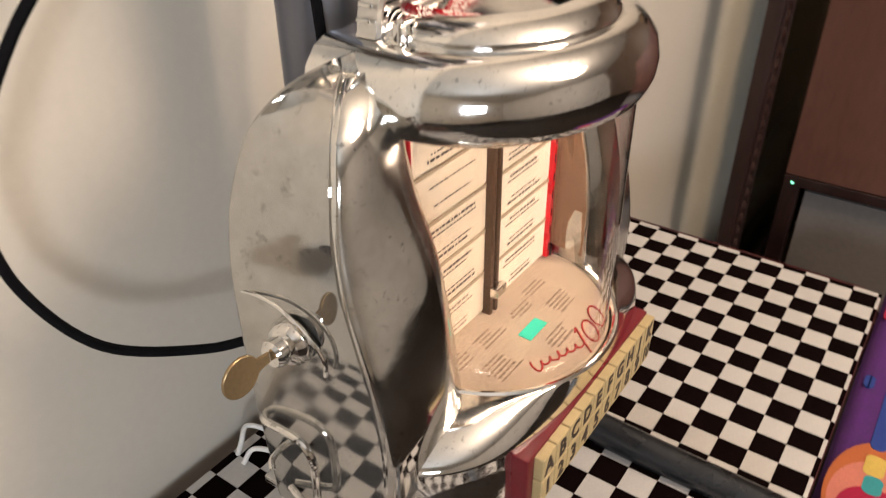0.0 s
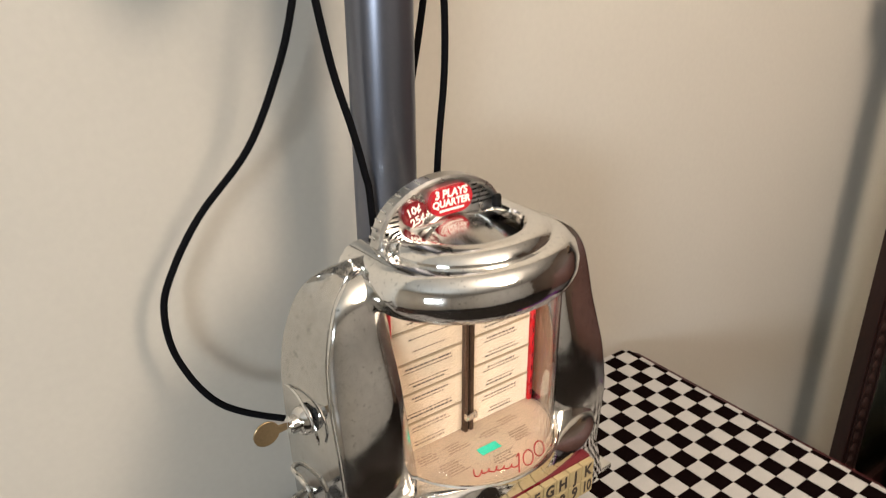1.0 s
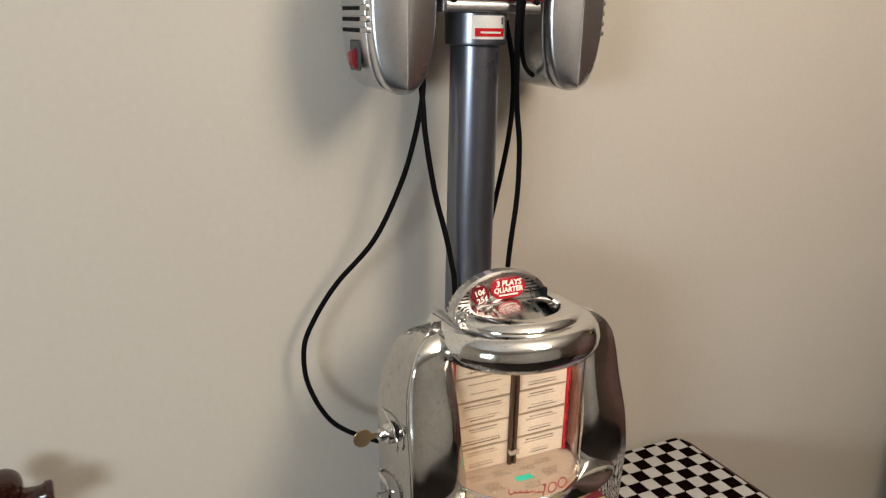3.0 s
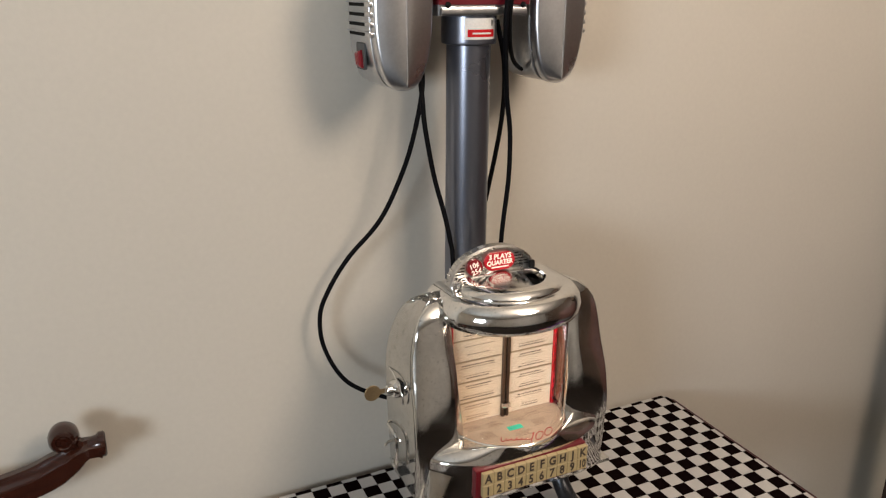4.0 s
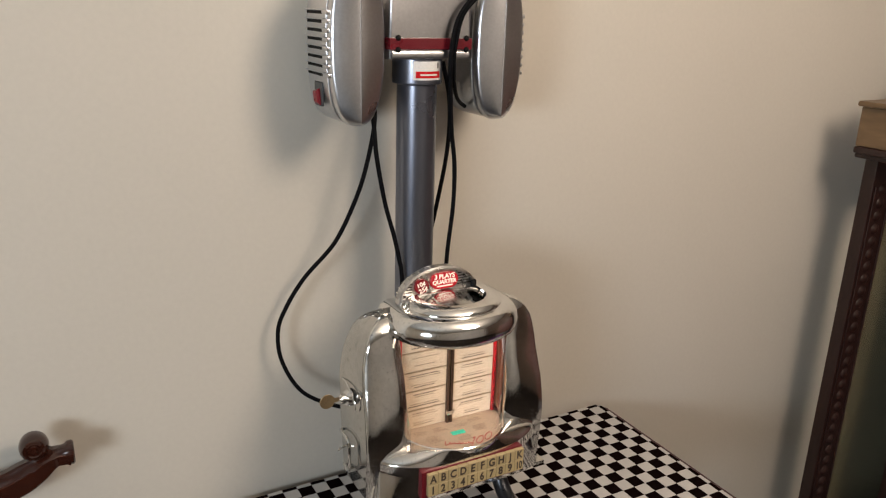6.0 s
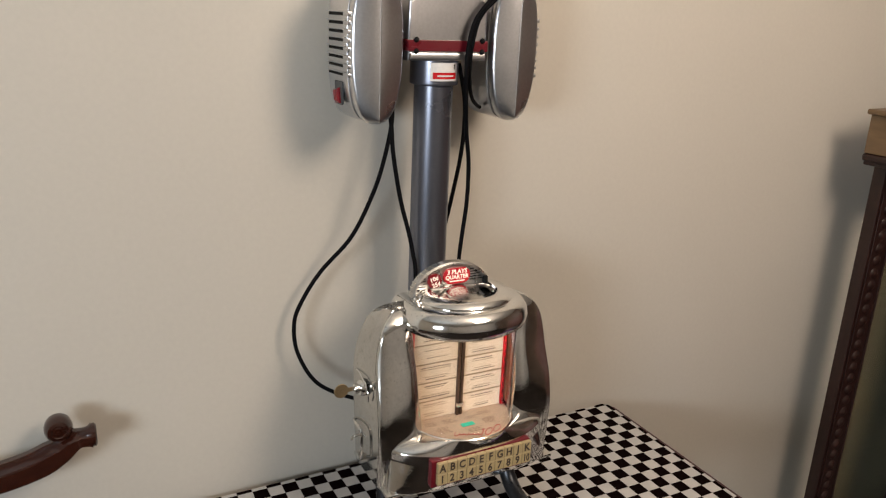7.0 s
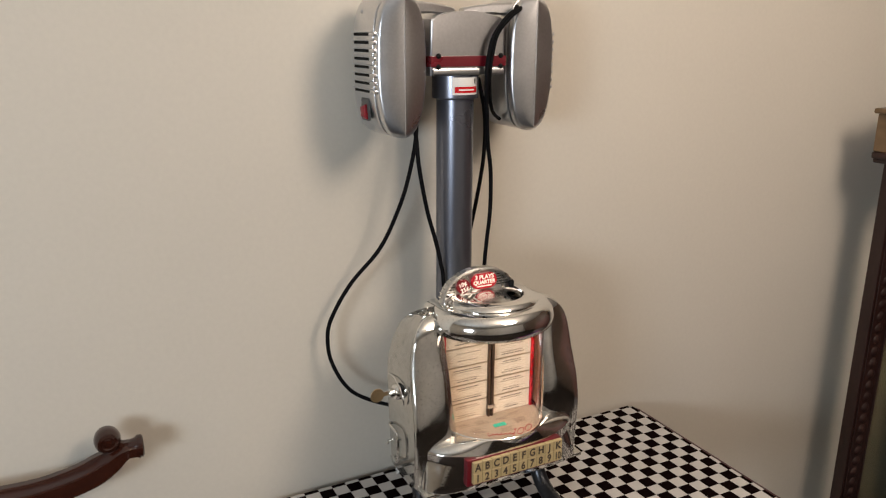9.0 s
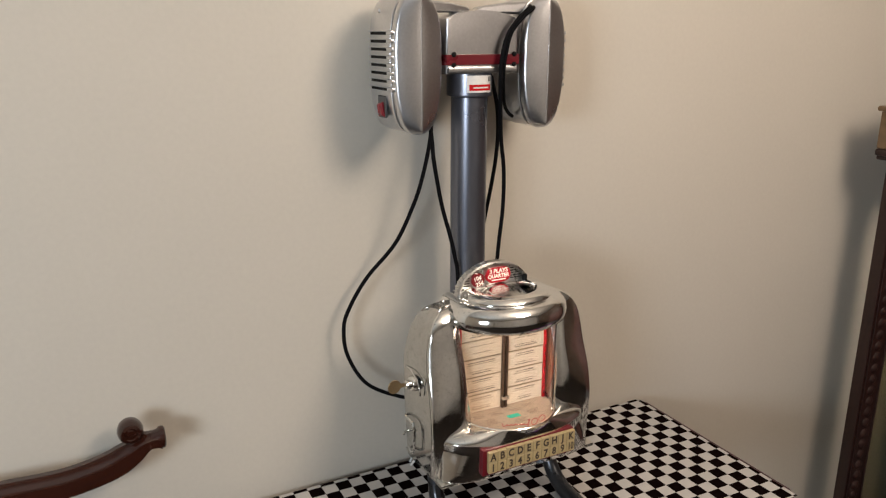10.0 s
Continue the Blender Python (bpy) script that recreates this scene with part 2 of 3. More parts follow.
# ---- the room ----
WY = 0.033
slab("wall_north", WALL, -3.2, 2.4, WY, WY + 0.12, 0, 2.6, "beige painted plain wall behind the table", "wall")
slab("wall_west", WALL, -3.32, -3.2, -4.2, WY + 0.12, 0, 2.6, "plain painted side wall of the room", "wall")
# Unseen wall, darkened to shape the chrome's reflections and cut bounce light.
slab("wall_east", DARK_WALL, 2.4, 2.52, -4.2, WY + 0.12, 0, 2.6, "unseen side wall, made dark for the chrome to reflect", "wall")
# Unseen wall closing the room, paler than the others to brighten reflections.
slab("wall_south", PALE, -3.32, 2.52, -4.32, -4.2, 0, 2.6, "unseen plain wall, kept pale to brighten the metal", "wall")
# Floor and ceiling tones are set by what the chrome should reflect.
slab("floor", FLOOR, -3.32, 2.52, -4.32, WY + 0.12, -0.1, 0, "dark brown wooden floor of the room", "floor")
slab("ceiling", CEIL, -3.32, 2.52, -4.32, WY + 0.12, 2.6, 2.7, "off-white painted ceiling", "ceiling")

# ---- the check-topped table ----
S, ZT = 0.0254, 0.75
TX0, TX1, TY0, TY1 = -36 * S - 0.014, 0.014, -0.411, 0.009


def rounded_rect(x0, x1, y0, y1, r, n=6):
    return (arc(x1 - r, y1 - r, r, 0, 90, n) + arc(x0 + r, y1 - r, r, 90, 180, n) + arc(x0 + r, y0 + r, r, 180, 270, n) + arc(x1 - r, y0 + r, r, 270, 360, n))


table = empty("check_topped_table", pose(0, 0, 0), "table with black and white checked top and dark red edge", "table")
part("tabletop", prism(rounded_rect(TX0, TX1, TY0, TY1, 0.022), ZT - 0.030, ZT - 0.0012, "z", 0.003), EDGE, table, "dark red vinyl edged tabletop")
for lx in (TX0 + 0.05, TX1 - 0.05):
    for ly in (TY0 + 0.05, TY1 - 0.05):
        part("leg", box(lx - 0.02, lx + 0.02, ly - 0.02, ly + 0.02, 0, ZT - 0.03, 0.003), WOOD, table)

# ---- the selector box ----
JX, JY, JZ = -0.477, -0.199, ZT
box_m = pose(JX, JY, JZ)
selector = empty("jukebox_selector", box_m, "chrome tabletop jukebox selector with lit title cards", "jukebox selector")


SEAM_Z = [0.112, 0.16, 0.20, 0.24, 0.265, 0.29, 0.318, 0.342, 0.358, 0.367, 0.374, 0.379]
SEAM_X = [0.1490, 0.1490, 0.1490, 0.1485, 0.1475, 0.1460, 0.1430, 0.1375, 0.1300, 0.1215, 0.1120, 0.1000]
SEAM_Y = [-0.024, -0.027, -0.028, -0.021, -0.013, -0.005, 0.000, 0.003, 0.008, 0.013, 0.019, 0.026]
LIP_Z = [0.112, 0.16, 0.20, 0.235, 0.265, 0.29, 0.315, 0.336, 0.350, 0.360, 0.368, 0.374]
LIP_X = [0.0790, 0.0795, 0.0810, 0.0850, 0.0868, 0.0870, 0.0870, 0.0862, 0.0845, 0.0800, 0.0730, 0.0660]
LIP_Y = [-0.031, -0.030, -0.0285, -0.0265, -0.0225, -0.0165, -0.007, 0.000, 0.004, 0.007, 0.010, 0.016]
SWELL = [0.0060, 0.0068, 0.0074, 0.0078, 0.0080, 0.0080, 0.0080, 0.0080, 0.0080, 0.0076, 0.0066, 0.0050]


def eased(values, n=44):
    """A smooth run of n values through the given ones."""
    pts = smooth_path([(i, v, 0) for i, v in enumerate(values)], 8)
    return [float(np.interp((len(values) - 1) * k / (n - 1), [p.x for p in pts], [p.y for p in pts])) for k in range(n)]


def loaf(scale_x, drop):
    """The inverted U of the housing, seen from the front."""
    right = [(x * scale_x, z - (0 if z < 0.2 else drop)) for x, z in zip(SEAM_X, SEAM_Z)]
    crest = [(0.088, 0.3825), (0.074, 0.3845), (0.058, 0.3855), (0.03, 0.386), (0.0, 0.386)]
    right += [(x * scale_x, z - drop) for x, z in crest]
    return right + [(-x, z) for x, z in right[-2::-1]]


def back_case():
    rows = []
    for y, sx, drop in ((0.016, 0.985, 0.000), (0.034, 0.98, 0.006), (0.05, 0.96, 0.020), (0.064, 0.93, 0.045), (0.074, 0.90, 0.075), (0.080, 0.86, 0.11)):
        rows.append([(x, y, max(z, 0.112)) for x, z in loaf(sx, drop)])
    return loft(rows)


part("back_case", back_case(), SATIN, selector, "satin steel back housing")


def side_cover(side):
    """A flat pan over the side: straight below, leaning in at the top, with a rolled rear edge and a round rear shoulder."""
    zs = eased([0.112, 0.20, 0.26, 0.29, 0.32, 0.345, 0.360, 0.372, 0.380, 0.386], 40)
    xs = eased([0.1505, 0.1535, 0.1560, 0.1555, 0.1505, 0.1420, 0.1370, 0.1300, 0.1220, 0.1080], 40)
    rear = eased([0.0640, 0.0660, 0.0635, 0.0628, 0.0620, 0.0590, 0.0530, 0.0445, 0.0365, 0.0280], 40)
    rows = []
    for z, x, yr in zip(zs, xs, rear):
        yf = float(np.interp(z, SEAM_Z, SEAM_Y)) + 0.0005
        xf = float(np.interp(z, SEAM_Z, SEAM_X)) + 0.0008
        ring_ = [(xf - 0.030, yf), (xf - 0.0010, yf), (xf, yf + 0.0010)]
        ring_ += [(xf + (x - xf) * k, yf + (yr - yf) * k) for k in (0.25, 0.5, 0.75)]
        ring_ += [(x, yr - 0.0030), (x - 0.0008, yr - 0.0010), (x - 0.0028, yr), (xf - 0.030, yr)]
        rows.append([(side * u, v, z) for u, v in ring_])
    return loft(rows)


part("side_cover", side_cover(-1), SATIN, selector, "flat satin steel side cover")


def fender(side):
    """One side of the chrome front: a rounded outer edge, a broad face that falls to the window, and a shoulder under the dome."""
    rows = []
    for xo, yo, zo, xi, yi, zi, h in zip(*(eased(v) for v in (SEAM_X, SEAM_Y, SEAM_Z, LIP_X, LIP_Y, LIP_Z, SWELL))):
        xo += 0.004 if side > 0 else 0.0
        row = [(side * (xo - 0.004), 0.030, zo), (side * (xo - 0.0015), max(yo + 0.004, 0.004), zo)]
        for k in range(25):
            u = (k / 24) ** 1.6
            rise = (1 - (1 - u / 0.62) ** 2.6) ** (1 / 2.6) if u < 0.62 else 1 - ((u - 0.62) / 0.38) ** 2.6
            row.append((side * (xo + (xi - xo) * u), yo + (yi - yo) * u - h * rise, zo + (zi - zo) * u))
        row += [(side * (xi - 0.0008), yi + 0.0004, zi), (side * (xi - 0.0012), yi + 0.0018, zi), (side * (xi - 0.0010), yi + 0.012, zi), (side * (xi + 0.012), 0.030, zi)]
        rows.append(row)
    return loft(rows)


for sx in (-1, 1):
    part("fender", fender(sx), CHROME_WORN, selector, "worn bright chrome side of the front", angle=50)

LATHE_PROFILE = [(0.070, 0.352), (0.086, 0.350), (0.092, 0.349), (0.097, 0.352), (0.1005, 0.359), (0.101, 0.367), (0.098, 0.377), (0.091, 0.385), (0.083, 0.3885), (0.076, 0.3885), (0.0735, 0.3895), (0.0735, 0.392), (0.070, 0.396), (0.063, 0.3992), (0.056, 0.4002), (0.050, 0.4002), (0.0475, 0.398), (0.0465, 0.392)]
DOME_BACK = 0.052


def tier(profile):
    """Rings with a half-round front and straight sides that run back to the crown."""
    rows = []
    for r, z in profile:
        back = DOME_BACK if z < 0.3886 else 0.030
        row = [(-r, back, z), (-r, back * 0.66, z), (-r, back * 0.33, z)]
        row += [(r * math.cos(math.pi * (1 + i / 48)), 0.80 * r * math.sin(math.pi * (1 + i / 48)), z) for i in range(49)]
        row += [(r, back * 0.33, z), (r, back * 0.66, z), (r, back, z)]
        rows.append(row)
    return rows


part("dome", loft(tier(LATHE_PROFILE), caps=False), CHROME, selector, "stepped chrome dome top")


def nose():
    """A polished convex apron that falls from the crown's fold to the arc of the slot."""
    rows = []
    for j in range(13):
        v = j / 12
        row = []
        for i in range(33):
            u = -1 + i / 16
            reach = math.sqrt(max(0.0, 1 - u * u))
            y = 0.030 - v * (0.030 + 0.0335 * reach)
            row.append((0.0425 * u, y, 0.4005 - 0.0135 * u * u - 0.0075 * v ** 1.5))
        rows.append(row)
    return loft(rows, closed=False, caps=False)


part("apron", nose(), CHROME_BRUSHED, selector, "polished apron in front of the crown")
# Black sheet under the tiers puts the slot's shade into its colour.
part("slot_floor", loft(tier([(0.0475, 0.3840), (0.0475, 0.3850)])), DARK, selector)
part("plug", lathe([(0.0, 0.0105), (0.0032, 0.0105), (0.0042, 0.009), (0.0044, 0.0)], 14, warp=lambda p: Vector((0.0460 + p.x, 0.022 + p.y, 0.3995 + p.z))), DARK, selector, "small black plug beside the crown")
part("clip", join(box(-0.0790, -0.0735, 0.008, 0.013, 0.3885, 0.3990, 0.0012), box(-0.0765, -0.0660, 0.008, 0.0125, 0.3970, 0.4005, 0.0012)), CHROME, selector, "small chrome clip on the stepped top")


def crown_outline(h=0.0):
    return [(-0.070 + h, 0.390)] + arc(-0.003, 0.392, 0.0655 - h, 180, 0, 24, 0.047 - h) + [(0.064 - h, 0.390)]


def crown():
    body = prism(crown_outline(0.003), 0.034, 0.042, "y")
    rim = loft([[(x, y, z) for x, z in crown_outline(h)] for h, y in ((0.003, 0.042), (0.0, 0.042), (0.0, 0.030), (0.0025, 0.029), (0.005, 0.030), (0.005, 0.036))], closed=True, caps=False)
    fold = tube([(-0.066, 0.031, 0.3965), (-0.03, 0.029, 0.3985), (0.0, 0.0285, 0.399), (0.03, 0.029, 0.3985), (0.060, 0.031, 0.3965)], 0.0018, 8)
    return join(body, rim, fold)


part("crown", crown(), CHROME_DULL, selector, "arched chrome crown plate")
for k in range(9):
    a = radians(172 - 9 * k)
    part("crown_bead", box(-0.003 + 0.068 * math.cos(a) - 0.0009, -0.003 + 0.068 * math.cos(a) + 0.0009, 0.032, 0.0405, 0.392 + 0.046 * math.sin(a) - 0.0012, 0.392 + 0.046 * math.sin(a) + 0.0012, 0.0006, 1), CHROME_WORN, selector)
# Grooves are black bars on the plate, their shade put into the colour.
for k in range(6):
    z = 0.4065 + 0.0042 * k
    x1 = -0.003 + 0.060 * math.sqrt(max(0, 1 - ((z - 0.392) / 0.041) ** 2))
    part("crown_groove", box(0.030, x1, 0.0328, 0.0345, z - 0.0005, z + 0.0005), DARK, selector)
for k in range(7):
    z = 0.3995 + 0.0042 * k
    reach = 0.060 * math.sqrt(max(0, 1 - ((z - 0.392) / 0.041) ** 2))
    part("crown_groove", box(-0.003 - reach, min(-0.046, -0.020 - reach * 0.4), 0.0328, 0.0345, z - 0.0004, z + 0.0004), DARK, selector)
part("coin_window", prism(arc(-0.0315, 0.4115, 0.0115, 0, 360, 24)[:-1], 0.0300, 0.0345, "y", 0.0006), COIN_LIT, selector, "round red lit price window")
part("plays_window", prism([(u, v) for u, v in rounded_rect(-0.0165, 0.0285, 0.4035, 0.4280, 0.0115)], 0.0300, 0.0345, "y", 0.0006), RED_LIT, selector, "rounded red lit window with white words")
part("lettering", join(writing("3 PLAYS", 0.0098, pose(0.0055, 0.0298, 0.4226, 90), bold=0.0003), writing("QUARTER", 0.0088, pose(0.0055, 0.0298, 0.4142, 90), bold=0.0003), writing("10\u00a2", 0.010, pose(-0.0335, 0.0298, 0.4150, 90, -20), bold=0.0002), writing("25\u00a2", 0.010, pose(-0.0295, 0.0298, 0.4060, 90, -20), bold=0.0002), box(-0.007, 0.019, 0.0296, 0.0299, 0.4070, 0.4090)), WHITE_LIT, selector, "white lit words")

for ob in selector.children:
    if ob.name.split(".")[0] in ("crown", "crown_bead", "crown_groove", "coin_window", "plays_window", "lettering"):
        ob.location = (-0.0085, -0.006, -0.001)

# window, title cards and plate
GR = 0.083
part("display_window", lathe([(GR, 0.188), (GR, 0.352), (GR - 0.0012, 0.352), (GR - 0.0012, 0.188), (GR, 0.188)], 40, 180, 360, warp=lambda p: Vector((p.x, p.y * 0.89, p.z))), GLASS, selector, "curved clear display window").visible_shadow = False
part("backing", box(-0.096, 0.096, 0.0112, 0.0130, 0.186, 0.356), DARK, selector)
for sx in (-1, 1):
    rows = []
    for xi, yi, zi in list(zip(LIP_X, LIP_Y, LIP_Z))[2:9]:
        rows.append([(sx * 0.0845, 0.0108, zi), (sx * (xi - 0.0015), min(yi, 0.004) + 0.003, zi), (sx * (xi - 0.0003), min(yi, 0.004) + 0.0025, zi), (sx * (xi + 0.003), 0.008, zi), (sx * 0.092, 0.0111, zi)])
    part("side_lining", loft(rows), COPPER, selector, "brown lining beside the title cards")
part("printed_plate", prism(arc(0, 0, 0.0815, 180, 360, 40, 0.0755) + [(0.0815, 0.0110), (-0.0815, 0.0110)], 0.184, 0.190, "z"), PLATE, selector, "tan printed instruction plate")

# title cards
rng = random.Random(4)
for col, (cx, half) in enumerate(((-0.0435, 0.0378), (0.0395, 0.0355))):
    page = part("card_page", box(cx - half - 0.001, cx + half + 0.001, 0.001, 0.004, 0.1905, 0.351), PAPER, selector, "cream title card page")
    for k in range(5):
        z = 0.2065 + 0.0318 * k
        part("title_strip", box(cx - half, cx + half, -0.0006, 0.001, z - 0.0140, z + 0.0140, 0.0004, 1), STRIP[(col + k * 3) % 3], page)
        part("strip_holder", box(cx - half, cx + half, -0.0012, 0.0, z + 0.0146, z + 0.0170, 0.0003, 1), HOLDER, page)
        lines = []
        for dz, h in ((0.0096, 0.0017), (0.0062, 0.0010), (-0.0060, 0.0010), (-0.0095, 0.0017)):
            if col == 0 and k == 3 and abs(dz) > 0.008:
                continue
            w = half * rng.uniform(0.40, 0.66)
            x = cx - w + rng.uniform(-0.003, 0.003)
            while x < cx + w:
                step = rng.uniform(0.0012, 0.0042)
                lines.append(box(x, min(x + step, cx + w), -0.0008, -0.0005, z + dz - h / 2, z + dz + h / 2))
                x += step + rng.uniform(0.0008, 0.0016)
        part("printed_line", join(*lines), INK if (col + k) % 5 else FAINT_INK, page)
part("page_spine", join(box(-0.0075, -0.0035, -0.006, 0.001, 0.189, 0.352, 0.001), box(-0.001, 0.003, -0.006, 0.001, 0.189, 0.352, 0.001)), SPINE, selector, "brown spine between the card pages")
# Black strip between the rails stands in for the gap's shade.
part("spine_gap", box(-0.0036, -0.0009, -0.0035, 0.001, 0.190, 0.352), DARK, selector)
part("spine_clip", box(-0.0085, 0.004, -0.0075, -0.002, 0.207, 0.214, 0.001), CHROME_WORN, selector)
part("red_edge", box(0.0757, 0.0795, -0.0035, 0.001, 0.1905, 0.352), RED_PLASTIC, selector, "red edge strip of the card page")
part("red_edge", box(-0.0858, -0.0836, -0.0035, 0.001, 0.1905, 0.352), RED_PLASTIC, selector, "red edge strip of the card page")
# Holes are black bars on the red strip, their shade given as colour.
for k in range(11):
    part("edge_hole", box(0.0770, 0.0782, -0.0038, -0.003, 0.1965 + 0.0142 * k, 0.2025 + 0.0142 * k), DARK, selector)

for ob in selector.children:
    if ob.name.split(".")[0] in ("card_page", "page_spine", "spine_gap", "red_edge", "edge_hole"):
        ob.location = (0.0015, 0.0050, 0)

# print on the plate
ink = []
for cx, cy, n in ((-0.046, -0.026, 6), (0.034, -0.026, 5), (0.040, -0.006, 3), (-0.026, -0.008, 4), (0.002, -0.044, 4), (-0.056, -0.006, 4), (0.012, -0.012, 3)):
    for k in range(n):
        x = cx - rng.uniform(0.006, 0.014)
        end = cx + rng.uniform(0.005, 0.013)
        y = cy - 0.0031 * k
        while x < end:
            step = rng.uniform(0.0012, 0.0034)
            h = rng.uniform(0.0004, 0.0008)
            ink.append(box(x, x + step, y - h, y + h, 0.1899, 0.1903))
            x += step + rng.uniform(0.0007, 0.0016)
part("plate_print", join(*ink), FAINT_INK, selector, "faint unreadable print")
part("green_sticker", box(-0.0135, 0.0085, -0.0365, -0.0270, 0.190, 0.1905), GREEN, selector, "small bright green sticker")
script = []
for k in range(91):
    u = k / 90
    w = 6.0 * 2 * math.pi * u
    size = 0.0050 if u < 0.12 else (0.0034 if 0.42 < u < 0.55 else 0.0021)
    script.append((-0.039 + 0.039 * u + 0.6 * size * math.cos(w) - 0.0020 * math.sin(w), -0.0465 - 0.0150 * u + 0.8 * size * math.cos(w), 0.1904))
part("red_scroll", tube(script, 0.00065, 6, 1), RED_INK, selector, "red decorative scroll line")
part("red_flourish", tube([(0.040, -0.0600, 0.1904), (0.050, -0.0560, 0.1904), (0.060, -0.0490, 0.1904)], 0.0005, 6, 6), RED_INK, selector)


def slanted_zero(cx, cy):
    turn = [(math.cos(2 * math.pi * k / 24), math.sin(2 * math.pi * k / 24)) for k in range(26)]
    return tube([(cx + 0.0050 * c + 0.0066 * sn, cy - 0.0010 * c + 0.0080 * sn, 0.1904) for c, sn in turn], 0.00065, 6, 1)


part("red_number", join(tube([(0.0055, -0.0520, 0.1904), (0.0100, -0.0500, 0.1904), (0.002, -0.0590, 0.1904), (-0.0065, -0.0690, 0.1904)], 0.0007, 6, 4), slanted_zero(0.0130, -0.0590), slanted_zero(0.0295, -0.0555)), RED_INK, selector, "red script number 100")
for ob in selector.children:
    if ob.name in ("red_scroll", "red_flourish", "red_number"):
        ob.location = (0.004, -0.004, 0)

# lower body, keys
def lower_body():
    """The bumper under the window: a front that flares a little downwards, round corners and a pad at each end that swells up to the half round of the plate."""
    n = 72
    rows = []
    plan = []
    for i in range(n + 1):
        a = math.pi * (1 + i / n)
        c, sn = math.cos(a), math.sin(a)
        ro = 1 / ((abs(c) / 0.1385) ** 2.6 + (abs(sn) / 0.0760) ** 2.6) ** (1 / 2.6)
        foot = 1 / ((abs(c) / 0.1430) ** 4.5 + (abs(sn) / 0.0700) ** 4.5) ** (1 / 4.5)
        k = max(0.0, min(1.0, (abs(c) - 0.55) / 0.40))
        plan.append((c, sn, ro, foot, k * k * (3 - 2 * k)))
    for z, f, shrink in ((0.1135, 0.0, 0.975), (0.1140, 0.0, 0.990), (0.1165, 0.02, 1.0), (0.128, 0.25, 1.0), (0.140, 0.5, 1.0), (0.150, 0.72, 1.0), (0.158, 0.88, 0.998), (0.1640, 1.0, 0.997)):
        rows.append([((foot + (ro - foot) * f) * shrink * c, (foot + (ro - foot) * f) * shrink * sn, z) for c, sn, ro, foot, k in plan])
    for j in range(0, 17):
        th = math.pi / 2 * j / 16
        row = []
        for c, sn, ro, foot, k in plan:
            r = 1.004 * ro + (0.0862 - 1.004 * ro) * (1 - math.cos(th)) ** 0.9
            z0 = 0.1690 + 0.005 * k
            row.append((r * c, r * sn * (1 - 0.05 * j / 16), z0 + (0.1925 - z0) * math.sin(th) ** 1.1))
        rows.append(row)
    for r, f, z in ((0.0850, 0.95, 0.1938), (0.0832, 0.95, 0.1936), (0.0815, 0.95, 0.1920), (0.0805, 0.95, 0.186)):
        rows.append([(r * c, r * f * sn, z) for c, sn, ro, foot, k in plan])
    return loft(rows, closed=False)


part("lower_body", lower_body(), CHROME, selector, "rounded chrome lower body")
part("base_pan", box(-0.146, 0.146, -0.055, 0.08, 0.108, 0.114, 0.001), CHROME_WORN, selector)
part("key_backing", box(-0.0860, 0.0850, -0.0775, -0.06, 0.126, 0.1702, 0.002), RED, selector, "dark red key backing")
KW = 0.0163
for row, text in enumerate(("ABCDEFGHJK", ("1", "2", "3", "4", "5", "6", "7", "8", "9", "10"))):
    for i, ch in enumerate(text):
        x, z = -0.079 + KW * (i + 0.5), 0.1595 - row * 0.0185
        key = part("key", box(x - KW / 2 + 0.0004, x + KW / 2 - 0.0004, -0.0835, -0.072, z - 0.0088, z + 0.0088, 0.0006, 1), KEY, selector)
        part("letter", writing(ch, 0.0175, pose(x, -0.0836, z - 0.0003, 90) @ Matrix.Diagonal((0.86 if len(ch) == 1 else 0.66, 1, 1, 1)), bold=0.0005), KEY_INK, key)

# stand
for lx in (-0.118, 0.113):
    part("stand_leg", tube([(lx, -0.205, 0.0085), (lx, -0.15, 0.0085), (lx, -0.08, 0.009), (lx, -0.02, 0.015), (lx * 0.99, 0.015, 0.038), (lx * 0.98, 0.03, 0.075), (lx * 0.97, 0.035, 0.110)], [0.0125, 0.0135, 0.014, 0.014, 0.0135, 0.012, 0.010], 14), GUN, selector, "bent dark grey metal stand leg")

# lock, key, bail
part("lock_boss", lathe([(0.0, 0.017), (0.006, 0.017), (0.0075, 0.015), (0.0075, 0.009), (0.0105, 0.008), (0.0125, 0.005), (0.013, 0.0)], 24, warp=lambda p: Vector((-0.1535 - p.z, 0.023 + p.x, 0.258 + p.y))), CHROME, selector, "round chrome lock")
part("lock_key", join(prism([(-0.171 - 0.0, 0.2555), (-0.171, 0.2615), (-0.180, 0.2615)] + arc(-0.189, 0.2585, 0.0112, 20, 340, 20) + [(-0.180, 0.2555)], 0.0222, 0.0240, "y", 0.0004, 1)), BRASS, selector, "worn brass key standing in the lock")
part("lock_hook", tube([(-0.1545, 0.058, 0.274), (-0.1555, 0.045, 0.277), (-0.156, 0.030, 0.2765), (-0.1565, 0.016, 0.271), (-0.156, 0.006, 0.262), (-0.155, 0.002, 0.252), (-0.1545, 0.003, 0.244)], 0.0012, 8), CHROME, selector, "curved chrome wire over the lock")
part("bail", tube([(-0.153, 0.058, 0.187), (-0.158, 0.052, 0.188), (-0.159, 0.030, 0.190), (-0.159, 0.020, 0.186), (-0.159, 0.016, 0.176), (-0.159, 0.0165, 0.150), (-0.159, 0.019, 0.140), (-0.158, 0.030, 0.134), (-0.153, 0.046, 0.132)], 0.0024, 10), CHROME, selector, "bent chrome wire bail")
